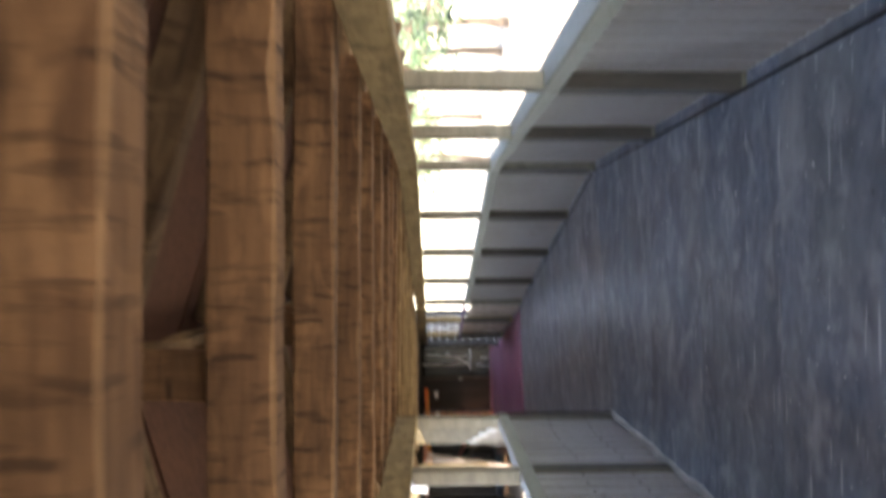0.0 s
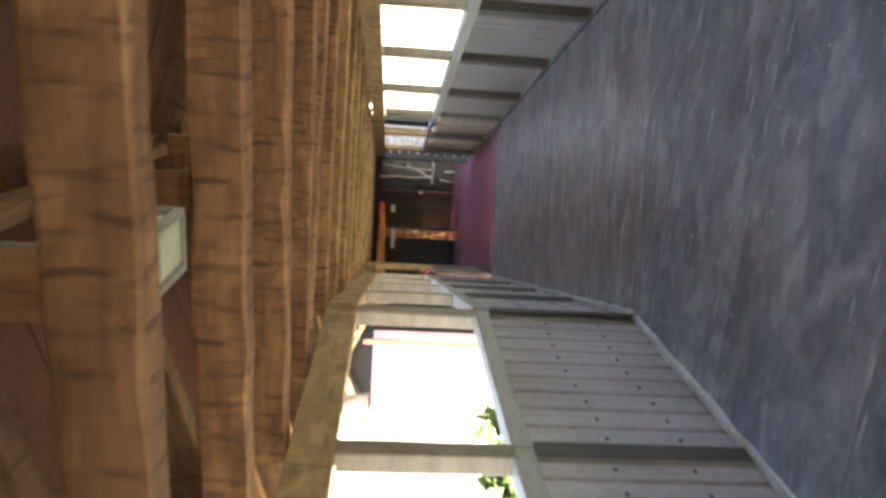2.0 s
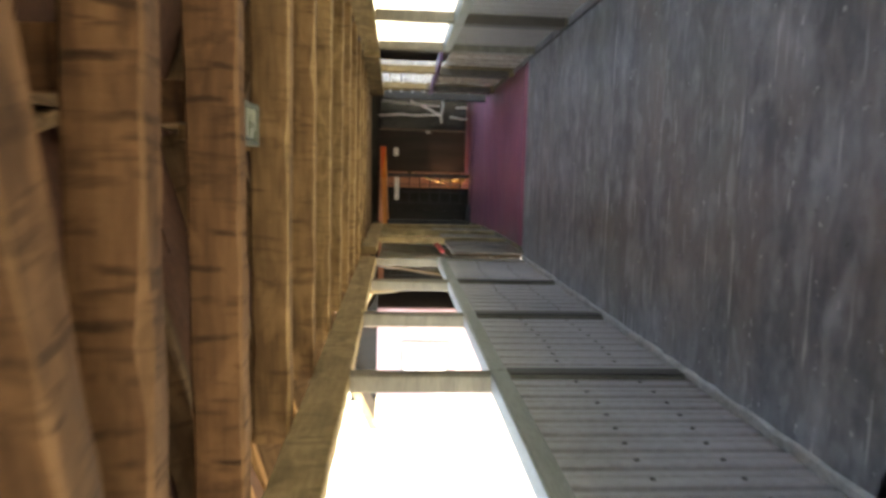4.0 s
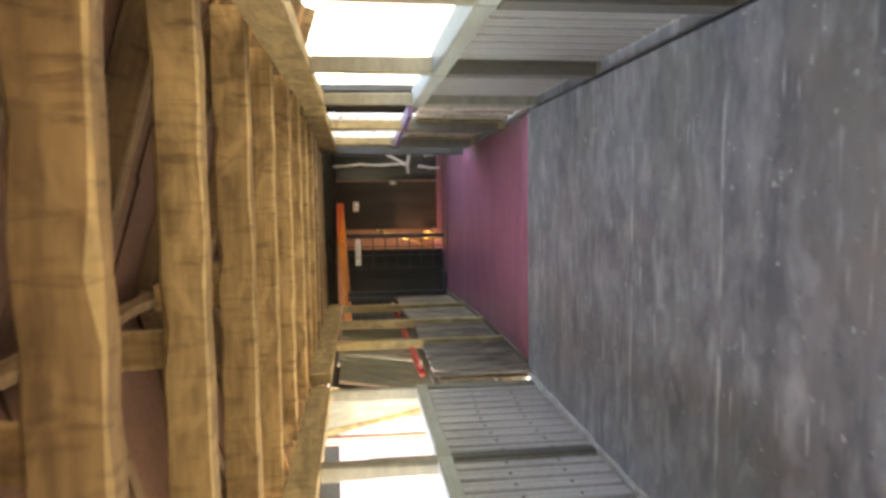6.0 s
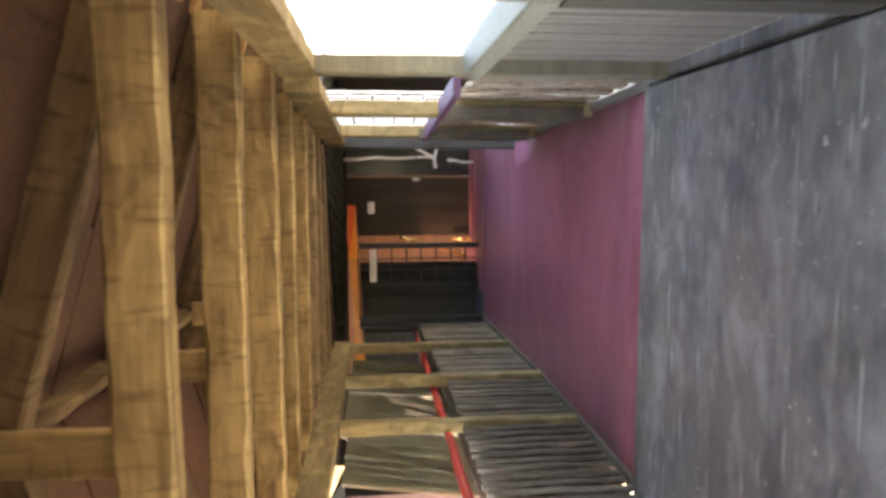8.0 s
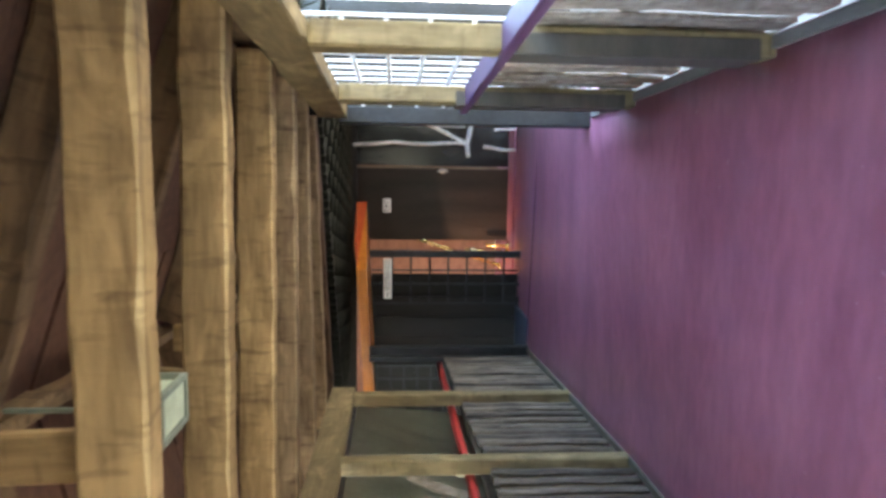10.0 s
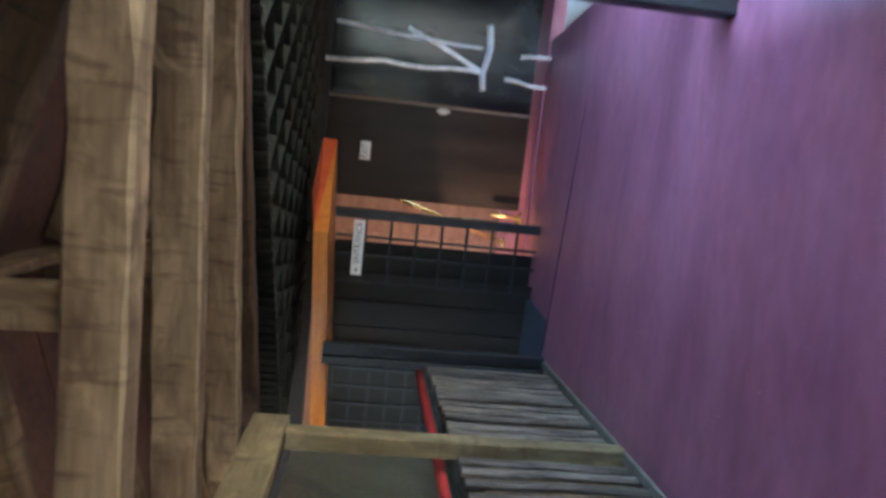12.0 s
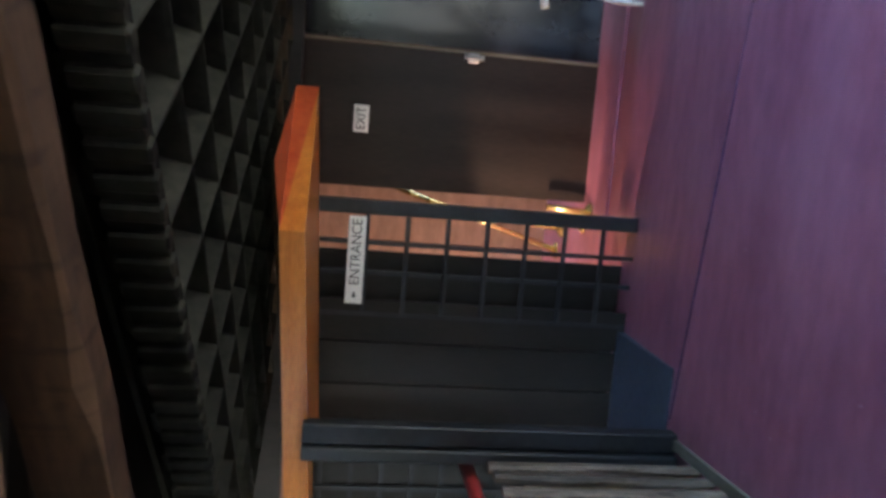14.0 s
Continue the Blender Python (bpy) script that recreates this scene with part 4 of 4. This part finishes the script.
# ---- lamps under the ridge ----


def bulkhead(m):
    t = thing("box_lantern", m, "pale green glass box lantern in a grey frame, unlit", "lantern", "lanterns under the ridge")
    w, d, h = 0.062, 0.1, 0.115
    part("cap", boxed(-w - 0.01, w + 0.01, -d - 0.01, d + 0.01, -0.012, 0.0, bevel=0.004), M_STEEL, t)
    part("glass", boxed(-w + 0.008, w - 0.008, -d + 0.008, d - 0.008, -h + 0.006, -0.013, bevel=0.004), M_GREENGLASS, t, "pale green frosted glass box")
    for x in (-w, w):
        for y in (-d, d):
            part("frame_bar", boxed(x - 0.008, x + 0.008, y - 0.008, y + 0.008, -h, -0.0125), M_LANTERN, t)
    for x in (-w, w):
        part("frame_bar", boxed(x - 0.008, x + 0.008, -d + 0.009, d - 0.009, -h, -h + 0.016), M_LANTERN, t)
    for y in (-d, d):
        part("frame_bar", boxed(-w + 0.009, w - 0.009, y - 0.008, y + 0.008, -h, -h + 0.016), M_LANTERN, t)
    part("hanger", boxed(-0.006, 0.006, -0.006, 0.006, 0.0005, 0.33), M_LANTERN, t)
    return t


M_LANTERN = material("grey_green_frame_paint", (0.14, 0.17, 0.14), (0.24, 0.27, 0.23), 6, (1, 1, 1), 0.45, bump=0.1)
LAMP = bulkhead(pose(0.33, 3.6, JOIST_Z + 0.165, 0, 0, TURN_A))
for x, y in ((1.225, 6.97), (1.27, 10.4), (1.29, 13.28)):
    copy_thing(LAMP, pose(x, y, JOIST_Z + 0.165))

# ---- beyond the gate: added fill lights with unseen lanterns, and gilt stands ----
fill_lamp = thing("floor_lantern", pose(-0.55, 19.98, 0.06), "small brass lantern added out of view for warm fill light", "lantern")
part("foot", boxed(-0.05, 0.05, -0.05, 0.05, 0.0, 0.02, bevel=0.004), M_BRASS, fill_lamp)
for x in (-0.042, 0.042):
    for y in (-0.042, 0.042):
        part("frame_bar", boxed(x - 0.005, x + 0.005, y - 0.005, y + 0.005, 0.0205, 0.2), M_BRASS, fill_lamp)
part("cap", boxed(-0.052, 0.052, -0.052, 0.052, 0.2005, 0.225, bevel=0.008), M_BRASS, fill_lamp)
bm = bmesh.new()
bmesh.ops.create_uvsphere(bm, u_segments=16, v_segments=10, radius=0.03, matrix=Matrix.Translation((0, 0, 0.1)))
part("bulb", bm, glow("fill_bulb_glow", (1.0, 0.62, 0.32), 1.3), fill_lamp, "glowing bulb of the added lantern", True)
# Added fill light, set apart from the lantern, which stands out of view.
bulb = new("fill_light", bpy.data.lights.new("fill_light", "POINT"))
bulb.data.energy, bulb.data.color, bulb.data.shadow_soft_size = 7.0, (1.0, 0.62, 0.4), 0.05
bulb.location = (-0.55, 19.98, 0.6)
# Second unseen lantern and a spot, added to put a glow on the door.
fill_lamp_2 = copy_thing(fill_lamp, pose(0.5, 19.76, 0.05))
shade = new("fill_spot", bpy.data.lights.new("fill_spot", "SPOT"))
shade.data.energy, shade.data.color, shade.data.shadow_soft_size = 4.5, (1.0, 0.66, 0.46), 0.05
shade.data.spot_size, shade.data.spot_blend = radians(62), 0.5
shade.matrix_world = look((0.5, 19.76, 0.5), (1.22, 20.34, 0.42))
for k in range(12):
    x = -0.9 + 0.245 * k
    part("board", boxed(x, x + 0.24, 21.284, 21.297, 0.062, 2.3, bevel=0.004), M_WARM, wall_back)
for x, y, hh, lean in ((0.62, 20.9, 1.35, 0.42), (0.97, 20.2, 0.30, 0.02), (0.88, 20.3, 0.34, -0.02), (0.80, 20.8, 0.5, 0.05)):
    bm = bmesh.new()
    tube(bm, [(0, 0, 0), (lean * 0.5, 0, hh * 0.5), (lean, 0, hh)], 0.022, 8)
    bmesh.ops.create_cone(bm, cap_ends=True, segments=14, radius1=0.07, radius2=0.05, depth=0.02, matrix=Matrix.Translation((0, 0, 0.012)))
    ob = mesh_object("brass_rod", bm, M_BRASS, True)
    ob.matrix_world = pose(x, y, 0.062)
    tagged(ob, "thin shining brass rod on a round foot", "rod", "brass rods beyond the gate")

# ---- outside ----


def leaf_cloud(bm, c, r, n, rnd, size):
    for _ in range(n):
        d = Vector((rnd.gauss(0, 1), rnd.gauss(0, 1), rnd.gauss(0, 1))).normalized()
        p = Vector(c) + Vector((d.x * r, d.y * r, d.z * r * 0.8)) * rnd.uniform(0.45, 1.05)
        u = Vector((rnd.uniform(-1, 1), rnd.uniform(-1, 1), rnd.uniform(-0.6, 0.3))).normalized()
        v = u.orthogonal().normalized() * size * rnd.uniform(0.25, 0.4)
        u = u * size * rnd.uniform(0.7, 1.3)
        q = [bm.verts.new(p + w) for w in (-u, v - u * 0.2, u, -v - u * 0.2)]
        bm.faces.new(q)


def tree(x, y, h, r, seed, leaves=900):
    rnd = random.Random(seed)
    t = thing("tree", pose(x, y, -0.27), "green leafy garden tree in sunlight", "tree", "garden trees")
    bm = bmesh.new()
    top = Vector((rnd.uniform(-0.3, 0.3), rnd.uniform(-0.3, 0.3), h * 0.7))
    tube(bm, [(0, 0, 0), tuple(top * 0.35 + Vector((0.08, 0, 0))), tuple(top * 0.7), tuple(top)], h * 0.032, 8, 0.4)
    tips = []
    for k in range(7):
        a = k * 2.4 + rnd.uniform(-0.4, 0.4)
        s0 = top * rnd.uniform(0.45, 0.95)
        tip = s0 + Vector((math.cos(a), math.sin(a), rnd.uniform(0.2, 0.8))) * r * 0.75
        tube(bm, [tuple(s0), tuple((s0 + tip) / 2 + Vector((0, 0, 0.08 * h))), tuple(tip)], h * 0.012, 6, 0.4)
        tips.append(tip)
    part("trunk", bm, M_BARK, t)
    bm = bmesh.new()
    for tip in tips + [top]:
        leaf_cloud(bm, tip, r * rnd.uniform(0.4, 0.6), leaves // 8, rnd, 0.13)
    part("crown", bm, M_LEAF, t, "uneven crown of small green leaves")
    return t


for k, (x, y, h, r) in enumerate(((5.8, 5.0, 3.4, 1.4), (7.0, 8.6, 3.6, 1.5), (11.0, 12.0, 4.2, 1.8), (5.3, 1.4, 3.4, 1.4), (9.2, 2.6, 4.4, 1.8), (10.5, 16.5, 4.5, 1.9), (9.0, 20.5, 4.2, 1.8), (12.5, 24.0, 5.0, 2.2), (12.0, 7.0, 5.0, 2.2), (-3.9, 9.2, 1.3, 0.8), (-4.9, 7.2, 1.6, 0.9), (-5.0, 1.5, 3.0, 1.4), (-1.75, 8.2, 0.95, 0.6), (10.2, 14.8, 4.2, 1.7))):
    tree(x, y, h, r, 40 + k)

# shed beside the last stretch, on the left
shed = thing("shed", pose(0, 0, 0), "dark boarded shed with a lilac plaster gable", "shed")
part("front_wall", boxed(-2.75, -1.25, 15.9, 16.05, -0.27, 1.9), M_PLASTER, shed, "lilac plaster front wall")
part("side_wall", boxed(-1.37, -1.25, 16.055, 18.66, -0.27, 2.2), M_CHAR, shed, "dark side boards")
bm = bmesh.new()
for a, b in (((-0.75, 1.95), (-1.95, 2.5)), ((-3.2, 1.92), (-1.95, 2.5))):
    v = [bm.verts.new((x, y, z + t)) for t in (0, 0.06) for (x, z), y in ((a, 15.62), (b, 15.62), (b, 18.6), (a, 18.6))]
    for f in ((0, 1, 2, 3), (7, 6, 5, 4), (0, 4, 5, 1), (1, 5, 6, 2), (2, 6, 7, 3), (3, 7, 4, 0)):
        bm.faces.new([v[j] for j in f])
bmesh.ops.recalc_face_normals(bm, faces=bm.faces)
part("roof", bm, M_DARKROOF, shed, "dark sheet metal roof")
# Window opening drawn as a white pane, its brightness put into the paint.
win = part("window", boxed(-2.35, -1.85, 15.88, 15.896, 0.75, 1.45), M_WHITE, shed, "white pane standing for a bright window opening")
for x in (-2.4, -1.85):
    part("frame", boxed(x, x + 0.05, 15.86, 15.897, 0.70, 1.50, bevel=0.004), M_RAIL, win)
for z in (0.70, 1.45):
    part("frame", boxed(-2.349, -1.851, 15.86, 15.897, z, z + 0.05, bevel=0.004), M_RAIL, win)
part("porch_post", boxed(-1.5, -1.4, 15.64, 15.74, -0.27, 2.1, bevel=0.006), M_WARM, shed, "reddish brown porch post")
for a, b in (((-0.72, 1.93), (-1.95, 2.49)), ((-3.23, 1.9), (-1.95, 2.49))):
    bm = bmesh.new()
    v = [bm.verts.new((x, y, z + t)) for t in (-0.05, 0.1) for (x, z), y in ((a, 15.58), (b, 15.58), (b, 15.615), (a, 15.615))]
    for f in ((0, 1, 2, 3), (7, 6, 5, 4), (0, 4, 5, 1), (1, 5, 6, 2), (2, 6, 7, 3), (3, 7, 4, 0)):
        bm.faces.new([v[j] for j in f])
    bmesh.ops.recalc_face_normals(bm, faces=bm.faces)
    part("barge_board", bm, M_PLATE, shed, "pale timber barge board")
bm = bmesh.new()
v = [bm.verts.new((x, y, z)) for y in (15.95, 16.04) for x, z in ((-2.9, 1.905), (-1.0, 1.905), (-1.95, 2.44))]
for f in ((0, 1, 2), (5, 4, 3), (0, 3, 4, 1), (1, 4, 5, 2), (2, 5, 3, 0)):
    bm.faces.new([v[j] for j in f])
bmesh.ops.recalc_face_normals(bm, faces=bm.faces)
part("gable", bm, M_CHAR, shed, "dark gable boards")

# wrapped panels leaning outside the slats
for y, a, top in ((14.2, 8, 2.1), (15.4, 5, 2.14), (16.6, 6, 2.14)):
    t = thing("wrapped_pallet", pose(-0.55, y, -0.25, 0, a, 0), "dusty timber pallet wrapped in greenish plastic sheet", "pallet", "wrapped pallets outside the slats")
    for k in range(7):
        part("board", boxed(-0.03, 0.0, 0.02 + 0.15 * k, 0.15 + 0.15 * k, 0.0, top, bevel=0.004), M_GREYPLANK, t)
    bm = bmesh.new()
    rnd = random.Random(int(y * 10))
    g = [[bm.verts.new((0.012 + rnd.uniform(0, 0.03), 1.22 * i / 8 - 0.03, 0.3 + (top - 0.3) * j / 8)) for j in range(9)] for i in range(9)]
    for i in range(8):
        for j in range(8):
            bm.faces.new((g[i][j], g[i + 1][j], g[i + 1][j + 1], g[i][j + 1]))
    bmesh.ops.solidify(bm, geom=bm.faces[:], thickness=0.002)
    part("plastic_sheet", bm, M_TARP, t, "crumpled greenish plastic sheet")

# a tarpaulin hung outside, cut on the slant, with a batten along its free edge
t = thing("tarpaulin", pose(-0.5, 0, 0), "dusty grey-green tarpaulin hung beside the walkway, slanting edge on a batten", "tarpaulin")
bm = bmesh.new()
rnd = random.Random(91)
g = [[bm.verts.new((rnd.uniform(-0.015, 0.015), (13.0 + 0.96 * j / 9) + (14.25 - 13.0 - 0.96 * j / 9) * i / 8, 2.27 - 1.62 * j / 9)) for j in range(10)] for i in range(9)]
for i in range(8):
    for j in range(9):
        bm.faces.new((g[i][j], g[i + 1][j], g[i + 1][j + 1], g[i][j + 1]))
bmesh.ops.solidify(bm, geom=bm.faces[:], thickness=0.003)
part("cloth", bm, M_TARP, t)
bm = timber(1.52, 0.05, 0.025, 92, 0.003, 0.004, 0.2)
bmesh.ops.transform(bm, matrix=pose(0.03, 13.175, 1.965) @ pose(0, 0, 0, 0, 0, 90) @ pose(0, 0, 0, 0, 59.4, 0), verts=bm.verts)
part("batten", bm, M_PLATE, t, "pale weathered batten")
for k, (y, z, tilt, ln) in enumerate(((15.55, 0.95, 62, 1.0), (15.75, 0.85, 56, 1.0), (14.55, 0.9, 70, 0.9), (16.0, 0.9, 50, 0.8))):
    bm = timber(ln, 0.13, 0.02, 95 + k, 0.004, 0.004, 0.2)
    ob = mesh_object("loose_board", bm, M_GREYPLANK)
    ob.matrix_world = pose(-0.40, y, z) @ pose(0, 0, 0, 0, 0, 90) @ pose(0, 0, 0, 0, -tilt, 0) @ pose(0, 0, 0, 90, 0, 0)
    tagged(ob, "weathered board leaning against a wrapped pallet", "board", "boards leaning outside the slats")

# bucket-shaped lamp under the left eave
bm = bmesh.new()
bmesh.ops.create_cone(bm, cap_ends=True, segments=20, radius1=0.075, radius2=0.055, depth=0.16)
el = thing("eave_lamp", pose(-0.62, 6.5, 1.84), "white bucket-shaped lamp hanging under the eave", "lamp")
part("shade", bm, M_WHITE, el, smooth=True)
bm = bmesh.new()
tube(bm, [(0, 0, 0.07), (0.0, 0.01, 0.25)], 0.008, 6)
part("cord", bm, M_BLACK, el)

# sunlit battens under the eaves
me_batten = bpy.data.meshes.new("batten")
bm = timber(0.78, 0.05, 0.03, 77, 0.003, 0.004, 0.2)
bm.to_mesh(me_batten)
bm.free()
# Batten wood lightened towards orange: sunlight under the eaves put into its colour.
me_batten.materials.append(sawn("sunlit_batten_wood", (0.24, 0.13, 0.055), (0.44, 0.26, 0.12), (0.14, 0.07, 0.03)))
for frame_m, half, y0, y1, tag in ((FA, HA, -6.0, -0.1, "bend"), (FB, HB, 6.7, 13.3, "straight"), (FC, HC, 0.2, 4.0, "end")):
    for side in (-1, 1) if tag != "end" else (-1,):
        ev = thing("eave_battens", frame_m, "close-set sunlit wooden battens under the roof eave", "batten")
        n = int((y1 - y0) / 0.22)
        for k in range(n):
            ob = new("batten", me_batten)
            ob.parent = ev
            x0 = half + (0.08 if side > 0 else -0.14)
            ob.matrix_local = pose(side * x0, y0 + 0.22 * (k + 0.5), 2.60 - 0.29 * x0, 0, 0, 0 if side > 0 else 180) @ pose(0, 0, 0, 0, 16.2, 0)

# closing boards over the last joist, and a dark screen left of the gate
bm = bmesh.new()
v = [bm.verts.new((x, y, z)) for y in (4.085, 4.11) for x, z in ((-1.7, 2.15), (-0.4, 2.3), (0.4, 2.3), (1.7, 2.15), (0.0, 2.68))]
for f in ((0, 1, 2, 3, 4), (9, 8, 7, 6, 5), (0, 5, 6, 1), (1, 6, 7, 2), (2, 7, 8, 3), (3, 8, 9, 4), (4, 9, 5, 0)):
    bm.faces.new([v[k] for k in f])
bmesh.ops.recalc_face_normals(bm, faces=bm.faces)
gb = mesh_object("wall_gable", bm, M_CHAR)
gb.matrix_world = FC
tagged(gb, "dark boards closing the roof end", "wall", kind="structure")
scr = thing("lattice_screen", pose(-0.2, 18.9, -0.04), "dark lattice screen beside the gate", "screen")
part("backing", boxed(-1.1, -0.02, 0.03, 0.05, 0.0, 1.9), M_CHAR, scr)
for k in range(8):
    part("bar", boxed(-1.1 + 0.15 * k, -1.078 + 0.15 * k, 0.0, 0.012, 0.0, 1.9), M_BLACK, scr)
for k in range(12):
    part("rung", boxed(-1.1, -0.03, 0.013, 0.025, 0.1 + 0.15 * k, 0.122 + 0.15 * k), M_BLACK, scr)
